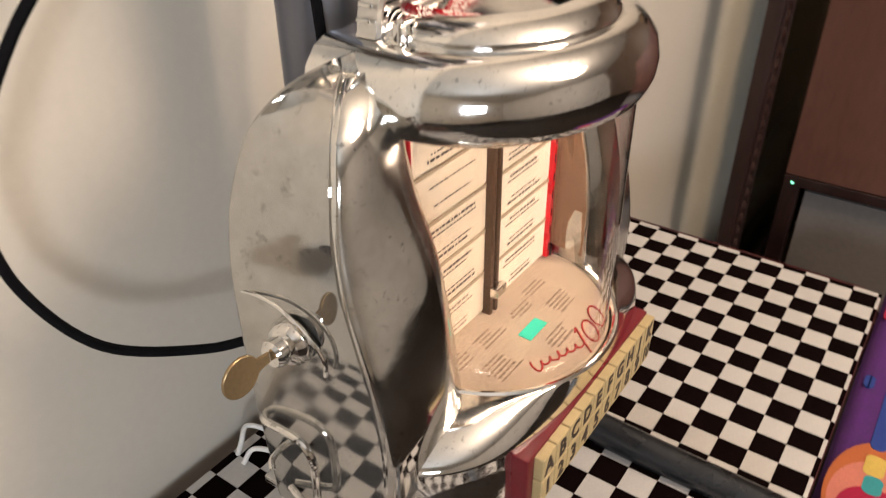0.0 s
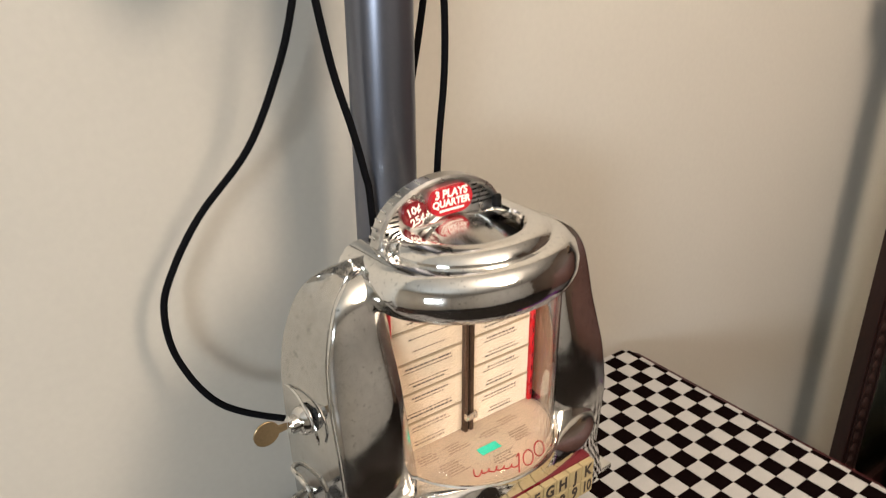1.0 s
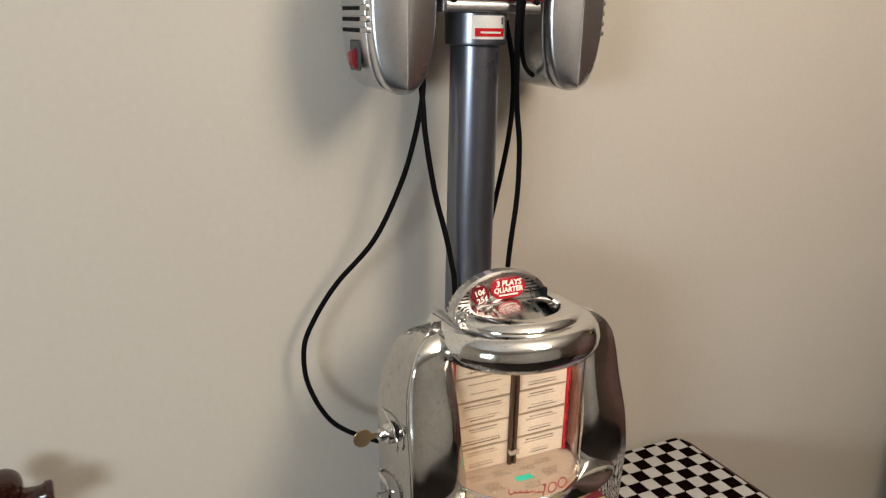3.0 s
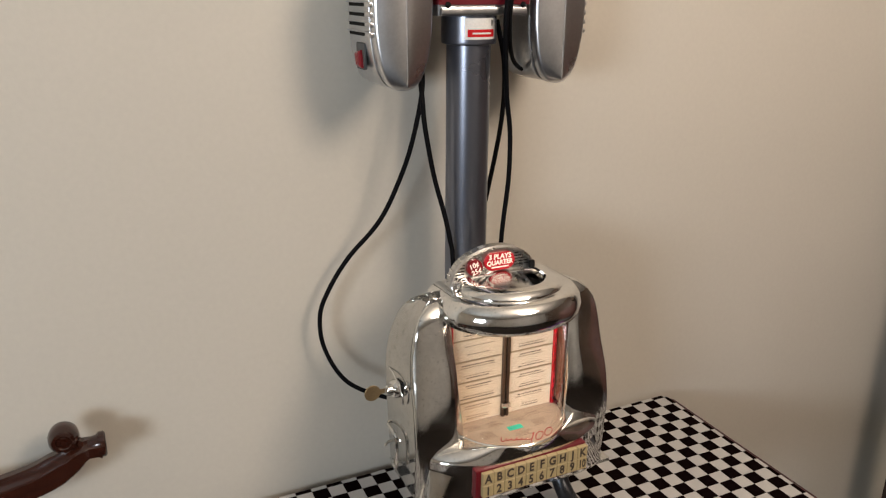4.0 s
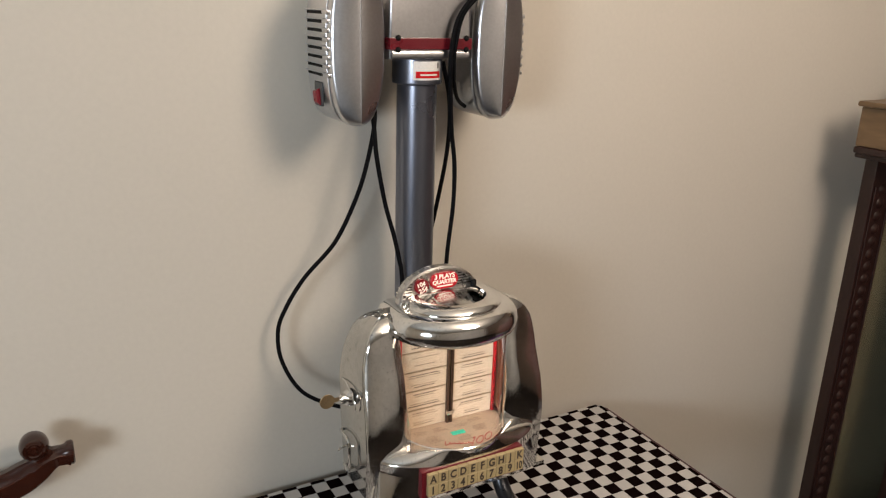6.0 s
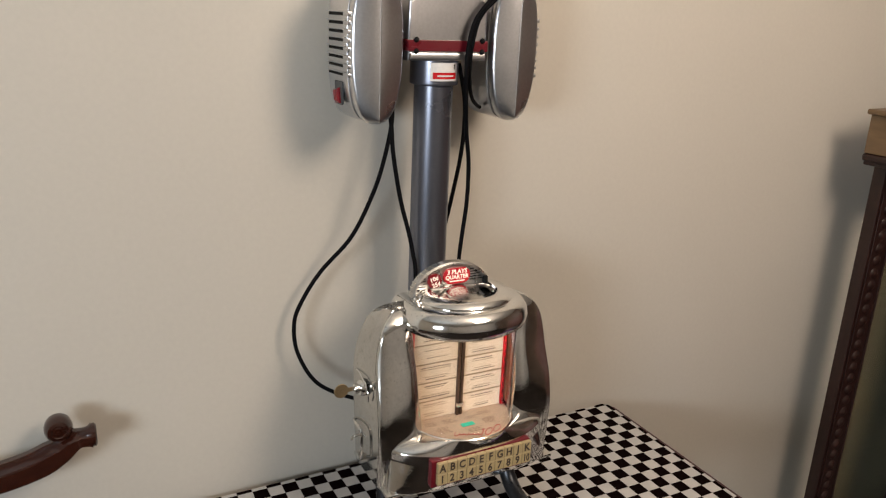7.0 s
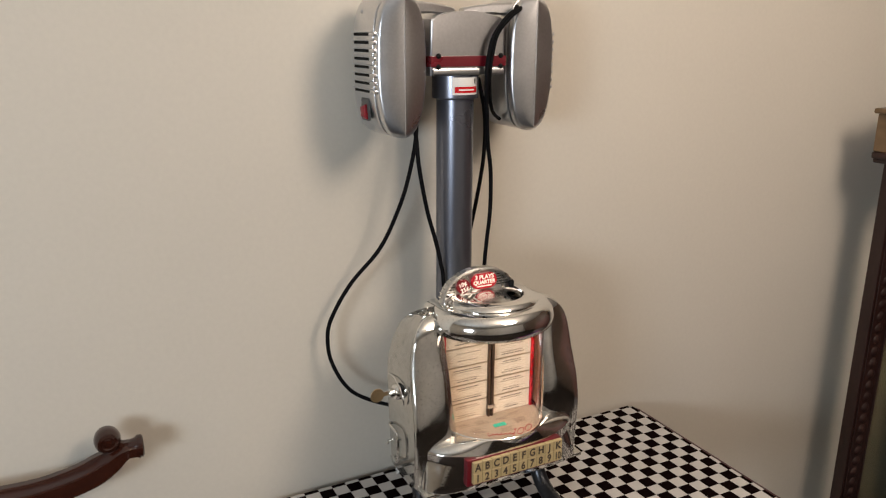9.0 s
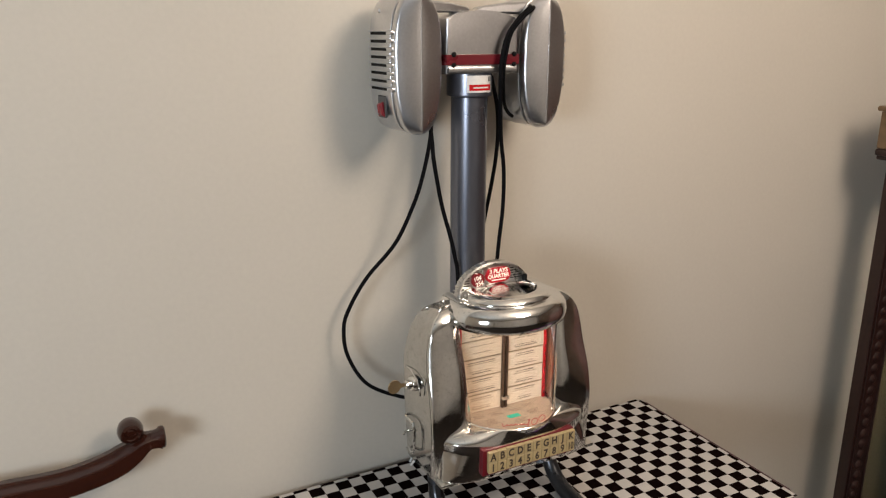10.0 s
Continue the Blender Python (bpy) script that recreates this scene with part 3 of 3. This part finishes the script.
part("side_pin", tube([(-0.152, 0.052, 0.160), (-0.160, 0.050, 0.160), (-0.164, 0.046, 0.158)], 0.002, 8), CHROME_WORN, selector)

# ---- the speaker pole ----
PX, PY = -0.479, -0.070
pole = empty("speaker_pole", pose(PX, PY, ZT), "grey metal pole with aluminium junction head for drive-in speakers", "speaker pole")
part("tube", lathe([(0.0, 0), (0.030, 0), (0.030, 0.72), (0.0, 0.72)], 40), POLE, pole, "grey painted steel tube")
part("collar", lathe([(0.030, 0.690), (0.0365, 0.692), (0.037, 0.695), (0.037, 0.727), (0.0355, 0.729), (0.030, 0.730)], 40), POLE, pole)


HX = 0.004


def head_outline():
    return [(HX - 0.065, 0.728), (HX + 0.065, 0.728)] + [(HX + x, 0.811 + 0.0125 * (1 - (x / 0.064) ** 2)) for x in [0.064 - 0.128 * i / 14 for i in range(15)]]


part("junction_head", prism(head_outline(), -0.036, 0.060, "y", 0.004, 3), CAST, pole, "cast aluminium junction head with arched top")
part("band", box(HX - 0.0658, HX + 0.0658, -0.0385, -0.02, 0.7415, 0.7575, 0.001), RED, pole, "dark red enamel band")
for bx in (HX - 0.053, HX + 0.056):
    for bz in (0.7415, 0.7575):
        part("bolt", lathe([(0.0, 0.0036), (0.002, 0.0032), (0.0038, 0.0016), (0.0042, 0.0)], 12, warp=lambda p: Vector((bx + p.x, -0.0382 - p.z, bz + p.y))), DARK, pole)
part("lower_lip", box(HX - 0.063, HX + 0.063, -0.0395, -0.02, 0.7285, 0.7395, 0.003), CAST, pole)
def collar_label(r, a_half, z0, z1):
    pts = [radians(-88 + a_half * k) for k in (-1, -0.6, -0.2, 0.2, 0.6, 1)]
    return loft([[(r * math.cos(a), r * math.sin(a), z) for z in (z0, z1)] for a in pts], closed=False, caps=False)


part("collar_label", collar_label(0.0374, 37, 0.6985, 0.7250), WHITE, pole, "white label on the collar")
part("label_bar", collar_label(0.0377, 31, 0.7015, 0.7110), RED_PLASTIC, pole, "red bar on the label")
part("label_bar", collar_label(0.0379, 21, 0.7050, 0.7072), WHITE, pole)
part("label_mark", loft([[(0.0378 * math.cos(radians(a)), 0.0378 * math.sin(radians(a)), z) for z in (0.7155, 0.723)] for a in (-66, -62)], closed=False, caps=False), DARK, pole)


def hanger(sx):
    """A flat tapering arm from the head's back to a speaker's top, its inner end cut square."""
    rows = []
    for x, y, z, h, d in ((0.008, 0.004, 0.8235, 0.0050, 0.008), (0.016, 0.002, 0.8250, 0.0060, 0.009), (0.05, -0.003, 0.8280, 0.0080, 0.011), (0.085, -0.006, 0.8285, 0.0100, 0.013), (0.112, -0.006, 0.8265, 0.0105, 0.014)):
        rows.append([(HX + sx * x, y + d * u, z + h * v) for u, v in ((-1, -0.7), (-1, 0.55), (-0.75, 0.9), (0.75, 0.9), (1, 0.55), (1, -0.7), (0.7, -1), (-0.7, -1))])
    return loft(rows)


for sx in (-1, 1):
    part("hanger", hanger(sx), CAST, pole, "flat cast speaker hanger arm")

# ---- speakers ----


def speaker(x, y, z, side, label):
    """A drive-in speaker hung sideways: side -1 has its grille to -x, +1 to +x."""
    thing = empty("drive_in_speaker", pose(x, y, z), label, "speaker", "speakers on the pole")

    def ring(w, h, yy, ridge=0.0, box_like=0.0):
        pts = []
        for i in range(48):
            a = 2 * math.pi * i / 48
            c, sn = math.cos(a), math.sin(a)
            px = w * math.copysign(abs(c) ** (0.76 - 0.16 * box_like), c)
            pz = h * math.copysign(abs(sn) ** ((0.68 if sn > 0 else 0.92) - (0.10 if sn > 0 else 0.22) * box_like), sn)
            pts.append((px, yy + ridge * (abs(px) / w), pz))
        return pts
    back = [ring(0.028, 0.082, 0.061, 0, 1), ring(0.0362, 0.096, 0.0560, 0, 1), ring(0.0392, 0.1015, 0.045, 0, 1), ring(0.0402, 0.1030, 0.02, 0, 1), ring(0.0402, 0.1030, -0.026, 0, 0.7), ring(0.0394, 0.1022, -0.0310, 0, 0.6), ring(0.0372, 0.100, -0.0325, 0, 0.5)]
    front = [ring(0.0372, 0.100, -0.0362, 0, 0.3), ring(0.0396, 0.1040, -0.0368, 0, 0.2), ring(0.0402, 0.1050, -0.0395), ring(0.0400, 0.1048, -0.0440), ring(0.0392, 0.1040, -0.0472), ring(0.0376, 0.1025, -0.0494)]
    front += [ring(0.0376 * f, 0.1025 * (0.955 + 0.045 * f), -0.0494 - 0.0105 * (1 - f ** 1.5)) for f in (0.94, 0.82, 0.7, 0.55, 0.4, 0.25, 0.12, 0.045, 0.01)]
    part("rear_shell", loft(back), CAST, thing, "cast aluminium grille shell")
    part("front_shell", loft(front), CAST, thing, "cast aluminium shell with a vertical ridge")
    part("ridge", tube([(0, -0.0480, 0.1015), (0, -0.0575, 0.0985), (0, -0.0596, 0.090), (0, -0.0598, 0.04), (0, -0.0598, -0.04), (0, -0.0596, -0.090), (0, -0.0575, -0.0985), (0, -0.0480, -0.1015)], 0.0011, 8), CAST, thing)
    # Seam lined in black, so the gap's shade lies in its colour.
    part("seam", loft([ring(0.0370, 0.0985, -0.0315), ring(0.0370, 0.0985, -0.0370)]), DARK, thing)
    for k in range(8):
        zz = 0.047 - 0.0118 * k
        xs = side * 0.0405
        # Black bars level with the shell stand in for the shade inside the slots.
        part("slot", box(min(xs, xs - side * 0.004), max(xs, xs - side * 0.004), -0.026, 0.042, zz - 0.0024, zz + 0.0020, 0.0005, 1), DARK, thing)
        xr = side * 0.0436
        part("slat", box(min(xr, xr - side * 0.006), max(xr, xr - side * 0.006), -0.030, 0.044, zz + 0.0022, zz + 0.0040, 0.0008, 1), CAST, thing)
        part("slat_end", box(min(xr, xr - side * 0.009), max(xr, xr - side * 0.009), -0.0455, -0.0255, zz - 0.0026, zz + 0.0034, 0.0015, 2), CAST, thing)
    xs = side * 0.0407
    # Darker grey block, not a hollow, stands in for the knob's shaded recess.
    part("knob_recess", box(min(xs, xs - side * 0.004), max(xs, xs - side * 0.004), -0.014, 0.018, -0.080, -0.0465, 0.003), GREY_RECESS, thing)
    part("volume_knob", loft([[(side * d, yy * f, -0.0655 + zz * f) for yy, zz in ((-0.011, -0.012), (0.006, -0.012), (0.013, 0.006), (-0.006, 0.010))] for d, f in ((0.038, 1.0), (0.0432, 1.0), (0.0458, 0.7))]), KNOB, thing, "red volume knob")
    part("screw", lathe([(0.0, 0.0025), (0.003, 0.002), (0.004, 0.0)], 12, warp=lambda p: Vector((side * (0.0385 + p.z), p.x + 0.01, 0.080 + p.y))), CAST, thing)
    return thing


speaker(-0.588, -0.060, 1.492, -1, "cast aluminium drive-in speaker with slotted grille and red volume knob")
speaker(-0.360, -0.060, 1.492, 1, "cast aluminium drive-in speaker hung on the pole head")

# ---- cables ----
def cable(points, radius, label):
    ob = part("cable", tube(points, radius), RUBBER)
    return tagged(ob, label, "cable", "speaker cables")


cable([(-0.560, -0.05, 1.50), (-0.540, -0.045, 1.42), (-0.534, -0.040, 1.381), (-0.545, -0.036, 1.318), (-0.563, -0.034, 1.263), (-0.594, -0.024, 1.195), (-0.640, -0.008, 1.137), (-0.670, -0.003, 1.089), (-0.684, -0.002, 1.050), (-0.679, -0.003, 0.996), (-0.652, -0.022, 0.945), (-0.601, -0.050, 0.921), (-0.565, -0.075, 0.922)], 0.0034, "black rubber cable looping down to the selector box")
cable([(-0.55, -0.05, 1.46), (-0.548, -0.07, 1.38), (-0.5480, -0.080, 1.337), (-0.5355, -0.082, 1.268), (-0.522, -0.087, 1.214), (-0.515, -0.092, 1.176), (-0.511, -0.095, 1.14), (-0.508, -0.100, 1.0), (-0.508, -0.100, ZT + 0.004)], 0.0034, "black rubber cable hanging in front of the pole")
cable([(-0.42, -0.04, 1.47), (-0.406, -0.04, 1.407), (-0.408, -0.04, 1.329), (-0.426, -0.035, 1.22), (-0.45, -0.03, 1.1), (-0.46, -0.02, ZT + 0.004)], 0.0034, "black rubber cable hanging beside the pole")
cable([(-0.389, -0.104, 1.581), (-0.396, -0.113, 1.577), (-0.419, -0.121, 1.563), (-0.440, -0.121, 1.536), (-0.449, -0.121, 1.502), (-0.450, -0.119, 1.467), (-0.443, -0.109, 1.425), (-0.428, -0.089, 1.369), (-0.416, -0.080, 1.317), (-0.416, -0.080, 1.250), (-0.425, -0.080, 1.157), (-0.43, -0.08, 1.0), (-0.43, -0.08, ZT + 0.004)], 0.0034, "black rubber cable hanging in front of the pole head")
cable([(-0.383, -0.106, 1.580), (-0.391, -0.115, 1.576), (-0.412, -0.122, 1.564), (-0.434, -0.122, 1.539), (-0.443, -0.121, 1.502), (-0.443, -0.116, 1.471), (-0.434, -0.104, 1.439), (-0.420, -0.088, 1.420), (-0.406, -0.076, 1.410), (-0.394, -0.068, 1.404)], 0.0030, "black rubber cable hanging in front of the pole head")

# ---- mantel-like stand ----
SX, SY = 0.617, -0.118
stand = empty("carved_mantel_stand", pose(SX, SY, 0), "tall dark carved wooden mantel stand with a light brown top", "mantel stand")


def stile(x0, x1):
    post = part("stile", box(x0, x1, 0, 0.03, 0, 1.262, 0.003), WOOD, stand, "dark carved wooden post")
    for xa in (x0 + 0.006, x1 - 0.012):
        part("bead", box(xa, xa + 0.006, -0.004, -0.0002, 0.05, 1.20, 0.0015), WOOD, post)
    for k in range(34):
        z = 0.20 + 0.030 * k
        part("carving", lathe([(0.0, 0.006), (0.008, 0.005), (0.013, 0.002), (0.015, 0.0)], 10, warp=lambda p: Vector(((x0 + x1) / 2 + p.x * 0.95, -p.z, z + p.y * 0.9))), WOOD, post)


stile(0.0, 0.074)
stile(0.831, 0.905)
part("top_rail", box(0.074, 0.831, 0.004, 0.028, 1.195, 1.262, 0.002), WOOD, stand)
part("moulding", join(box(-0.035, 0.94, -0.090, 0.035, 1.262, 1.272, 0.003), box(-0.045, 0.95, -0.100, 0.035, 1.272, 1.288, 0.005)), WOOD, stand, "dark moulding under the top")
part("top", join(box(-0.040, 0.945, -0.095, 0.035, 1.288, 1.372, 0.003), box(-0.050, 0.955, -0.105, 0.040, 1.372, 1.384, 0.004)), TOP_WOOD, stand, "light brown wooden top")
part("bottom_rail", box(0.074, 0.831, 0.004, 0.028, 0.05, 0.15, 0.003), WOOD, stand)
# Added pane; its olive tint darkens the wall seen between the posts.
part("pane", box(0.074, 0.831, 0.016, 0.022, 0.15, 1.195), TINTED, stand, "olive tinted pane added to darken the wall between the posts").visible_shadow = False
screen = empty("console_cabinet", pose(0.86, -0.15, 0), "red-brown wooden console cabinet on dark legs beside the mantel", "cabinet")
# Runs forward beyond view, lengthened so the chrome reflects something dark.
part("side_panel", box(0.0, 0.02, -0.95, 0.0, 0.47, 1.20, 0.003), PANEL_WOOD, screen)
part("carcass", box(0.02, 0.60, -0.945, -0.005, 0.475, 1.195, 0.003), PANEL_WOOD, screen)
part("lower_rail", box(-0.004, 0.60, -0.95, 0.0, 0.445, 0.470, 0.003), WOOD, screen)
part("floor_shelf", box(0.0, 0.60, -0.95, 0.0, 0.10, 0.16, 0.004), WOOD, screen)
part("lower_panel", box(0.030, 0.045, -0.91, -0.045, 0.175, 0.425, 0.003), DIM_PANEL, screen, "dull grey-beige panel between the legs")
for lx in (0.0, 0.565):
    for ly in (-0.95, -0.035):
        part("leg", box(lx, lx + 0.035, ly, ly + 0.035, 0, 0.445, 0.003), WOOD, screen)

LED = bpy.data.materials.new("green_indicator")
LED.use_nodes = True
LED.node_tree.nodes["Principled BSDF"].inputs["Emission Color"].default_value = (0.05, 1.0, 0.5, 1)
LED.node_tree.nodes["Principled BSDF"].inputs["Emission Strength"].default_value = 1.5
part("indicator_light", box(-0.0065, -0.0040, -0.022, -0.017, 0.452, 0.457), LED, screen, "tiny green indicator light")

jar = empty("white_jar", pose(SX + 0.012, SY + 0.010, 1.384), "small white jar lying on the mantel top", "jar")
part("body", lathe([(0.0, 0.0), (0.011, 0.0), (0.013, 0.003), (0.0135, 0.052), (0.0115, 0.054), (0.0115, 0.060), (0.0, 0.060)], 20, warp=lambda p: Vector((p.z, p.x, 0.0135 + p.y))), WHITE, jar)
bottle = empty("glass_bell", pose(SX + 0.143, SY - 0.010, 1.384), "clear ribbed glass bell on a dark dish", "glass bell")
part("dish", lathe([(0.0, 0.0), (0.040, 0.0), (0.042, 0.006), (0.030, 0.010), (0.0, 0.010)], 24), DARK, bottle)
part("glass", lathe([(0.034, 0.011), (0.034, 0.016), (0.029, 0.030), (0.031, 0.036), (0.026, 0.050), (0.027, 0.056), (0.021, 0.072), (0.014, 0.090), (0.008, 0.096), (0.0, 0.098)], 24), GLASS, bottle)

# ---- chair ----
chair = empty("side_chair", pose(-1.260, -0.02, 0), "polished mahogany chair with a scrolled crest rail", "chair")


def crest_rail():
    """The crest rail: a moulded bar that rises to a scroll and a flared end."""
    path = smooth_path([(0.262, 0.0, 0.926), (0.238, 0.0, 0.926), (0.215, 0.0, 0.912), (0.18, 0.0, 0.897), (0.12, 0.0, 0.887), (0.04, 0.0, 0.889), (-0.06, 0.0, 0.892), (-0.20, 0.0, 0.898), (-0.36, 0.0, 0.908)], 6)
    rows = []
    for i, q in enumerate(path):
        d = (path[min(i + 1, len(path) - 1)] - path[max(i - 1, 0)]).normalized()
        up = Vector((-d.z, 0, d.x))
        if up.z < 0:
            up = -up
        t = i / (len(path) - 1)
        h = 0.0165 if t < 0.02 else 0.0135 if t < 0.1 else min(0.0135 + (t - 0.1) * 0.045, 0.0225)
        w = 0.013 if t < 0.1 else 0.016
        rows.append([q + up * (h * v) + Vector((0, w * u, 0)) for u, v in ((-1, -0.8), (-1, 0.25), (-0.85, 0.42), (-0.5, 0.62), (-0.35, 0.95), (0.35, 0.95), (0.7, 0.6), (1, 0.3), (1, -0.8), (0.6, -1), (-0.6, -1))])
    return loft(rows)


part("crest_rail", crest_rail(), CHAIR_WOOD, chair, "moulded mahogany crest rail")
part("scroll", join(lathe([(0.0, -0.0165), (0.003, -0.0165), (0.0045, -0.0135), (0.0075, -0.0130), (0.0100, -0.0160), (0.0140, -0.0150), (0.0180, -0.0095), (0.0195, 0.0), (0.0180, 0.010), (0.0, 0.015)], 24, warp=lambda p: Vector((0.219 + p.x, p.z, 0.949 + p.y))), tube([(0.230, 0, 0.938), (0.240, 0, 0.927), (0.236, 0, 0.914)], 0.010, 10)), CHAIR_WOOD, chair, "carved scroll ear")
part("end_cap", loft([[(x, w * math.cos(a), 0.927 + h * math.sin(a)) for a in [2 * math.pi * k / 16 for k in range(16)]] for x, w, h in ((0.246, 0.012, 0.013), (0.256, 0.013, 0.0145), (0.260, 0.0155, 0.018), (0.266, 0.0155, 0.018), (0.268, 0.013, 0.0155))]), CHAIR_WOOD, chair)
for ob in chair.children:
    ob.location.z = 0.002
for lx in (0.03, -0.36):
    part("back_post", tube([(lx, 0.0, 0.888), (lx, 0.0, 0.45), (lx, 0.01, 0.0)], 0.014), CHAIR_WOOD, chair)
    part("front_leg", tube([(lx, -0.42, 0.44), (lx, -0.43, 0.0)], [0.018, 0.013], 10, 1), CHAIR_WOOD, chair)
part("seat", box(-0.40, 0.07, -0.45, 0.015, 0.43, 0.47, 0.012), CHAIR_WOOD, chair)
part("back_slat", box(-0.36, 0.03, -0.008, 0.006, 0.66, 0.72, 0.004), CHAIR_WOOD, chair)

# ---- cushion in front of the table ----
cushion = empty("printed_cushion", pose(0.15, -0.53, 0), "purple cushion with orange, pink and blue print on a stool", "cushion")
part("cover", box(-0.27, 0.34, -0.115, 0.115, 0.4445, 0.500, 0.022, 4), PURPLE, cushion, "deep purple printed cover")
TEAL = surface("teal_cloth", (0.03, 0.30, 0.32), 0.9)
SALMON = surface("salmon_cloth", (0.62, 0.20, 0.14), 0.9)
for shade, cx, cy, rx, ry, z, words in ((ORANGE, -0.185, 0.052, 0.102, 0.058, 0.5004, "orange printed ring"), (SALMON, -0.195, 0.054, 0.072, 0.050, 0.5008, "salmon printed ring"), (PINK, -0.215, 0.052, 0.046, 0.040, 0.5012, "crimson printed disc")):
    part("print_patch", prism(arc(cx, cy, rx, 0, 360, 36, ry)[:-1], 0.4992, z, "z"), shade, cushion, words)
for shade, x0, x1, y0, y1, words in ((YELLOW, -0.150, -0.112, 0.050, 0.074, "yellow printed shape"), (TEAL, -0.182, -0.150, 0.048, 0.070, "teal printed shape"), (BLUE, -0.100, 0.100, 0.055, 0.074, "blue printed stripe"), (PINK, 0.205, 0.300, 0.085, 0.108, "crimson printed stripe"), (BLUE, 0.020, 0.050, 0.090, 0.104, "blue printed shape"), (PINK, -0.255, -0.180, -0.060, 0.000, "crimson printed shape")):
    part("print_patch", prism(rounded_rect(x0, x1, y0, y1, 0.008), 0.4992, 0.5014, "z"), shade, cushion, words)
stool = empty("stool", pose(0.15, -0.53, 0.0), "plain dark wooden stool under the cushion", "stool")
part("seat", box(-0.25, 0.32, -0.105, 0.10, 0.40, 0.444, 0.005), WOOD, stool)
for lx in (-0.21, 0.28):
    for ly in (-0.08, 0.075):
        part("leg", box(lx - 0.016, lx + 0.016, ly - 0.016, ly + 0.016, 0, 0.40, 0.003), WOOD, stool)

# white tie on the table
tie = part("white_cable_tie", join(tube([(-0.560, 0.000, ZT + 0.0025), (-0.556, -0.003, ZT + 0.016), (-0.545, 0.002, ZT + 0.022), (-0.535, -0.008, ZT + 0.016), (-0.530, -0.020, ZT + 0.0025)], 0.0022, 8), tube([(-0.565, -0.012, ZT + 0.0025), (-0.553, -0.015, ZT + 0.012), (-0.542, -0.040, ZT + 0.010), (-0.535, -0.055, ZT + 0.0025)], 0.0022, 8)), WHITE)
tagged(tie, "white plastic cable tie lying on the table", "cable tie")

# ---- checks of the tabletop ----
def checks():
    """Each check a thin tile; those round the selector's right and front are objects of their own, the rest one mesh for each colour."""
    rest = {0: ([], []), 1: ([], [])}
    names = ("white_check", "black_check")
    full = {}
    for kind in (0, 1):
        h = S / 2 - 0.0002
        o = [(-h, -h), (h, -h), (h, h), (-h, h)]
        me = bpy.data.meshes.new(names[kind])
        me.from_pydata([(x, y, -0.0013) for x, y in o] + [(x, y, 0) for x, y in o], [], [(4, 5, 6, 7)] + [(i, (i + 1) % 4, 4 + (i + 1) % 4, 4 + i) for i in range(4)])
        me.materials.append((WHITE_TILE, BLACK_TILE)[kind])
        full[kind] = me
    count = 0
    for c in range(0, 38):
        for r in range(0, 18):
            kind = (r + c) % 2
            if 1 <= c <= 18 and 1 <= r <= 16:
                ob = new(names[kind], full[kind])
                ob.parent = table
                ob.location = (-S * (c - 0.5), -S * (r - 0.5), ZT)
                count += 1
                continue
            x1 = TX1 - 0.006 if c == 0 else -S * (c - 1)
            x0 = TX0 + 0.001 if c == 37 else -S * c
            y1 = TY1 - 0.001 if r == 0 else -S * (r - 1)
            y0 = TY0 + 0.001 if r == 17 else -S * r
            g = 0.0002
            verts, faces = rest[kind]
            n = len(verts)
            o = [(x0 + g, y0 + g), (x1 - g, y0 + g), (x1 - g, y1 - g), (x0 + g, y1 - g)]
            if c == 0 and r == 0:
                o = o[:2] + [(x1, y1 - 0.014), (x1 - 0.005, y1 - 0.003)]
            verts += [(x, y, ZT - 0.0013) for x, y in o] + [(x, y, ZT) for x, y in o]
            faces += [(n + 4, n + 5, n + 6, n + 7)] + [(n + i, n + (i + 1) % 4, n + 4 + (i + 1) % 4, n + 4 + i) for i in range(4)]
    for kind in (0, 1):
        me = bpy.data.meshes.new(names[kind] + "_field")
        me.from_pydata(rest[kind][0], [], rest[kind][1])
        me.materials.append((WHITE_TILE, BLACK_TILE)[kind])
        ob = new(names[kind] + "_field", me)
        ob.parent = table
        tagged(ob, kind="stuff")


checks()
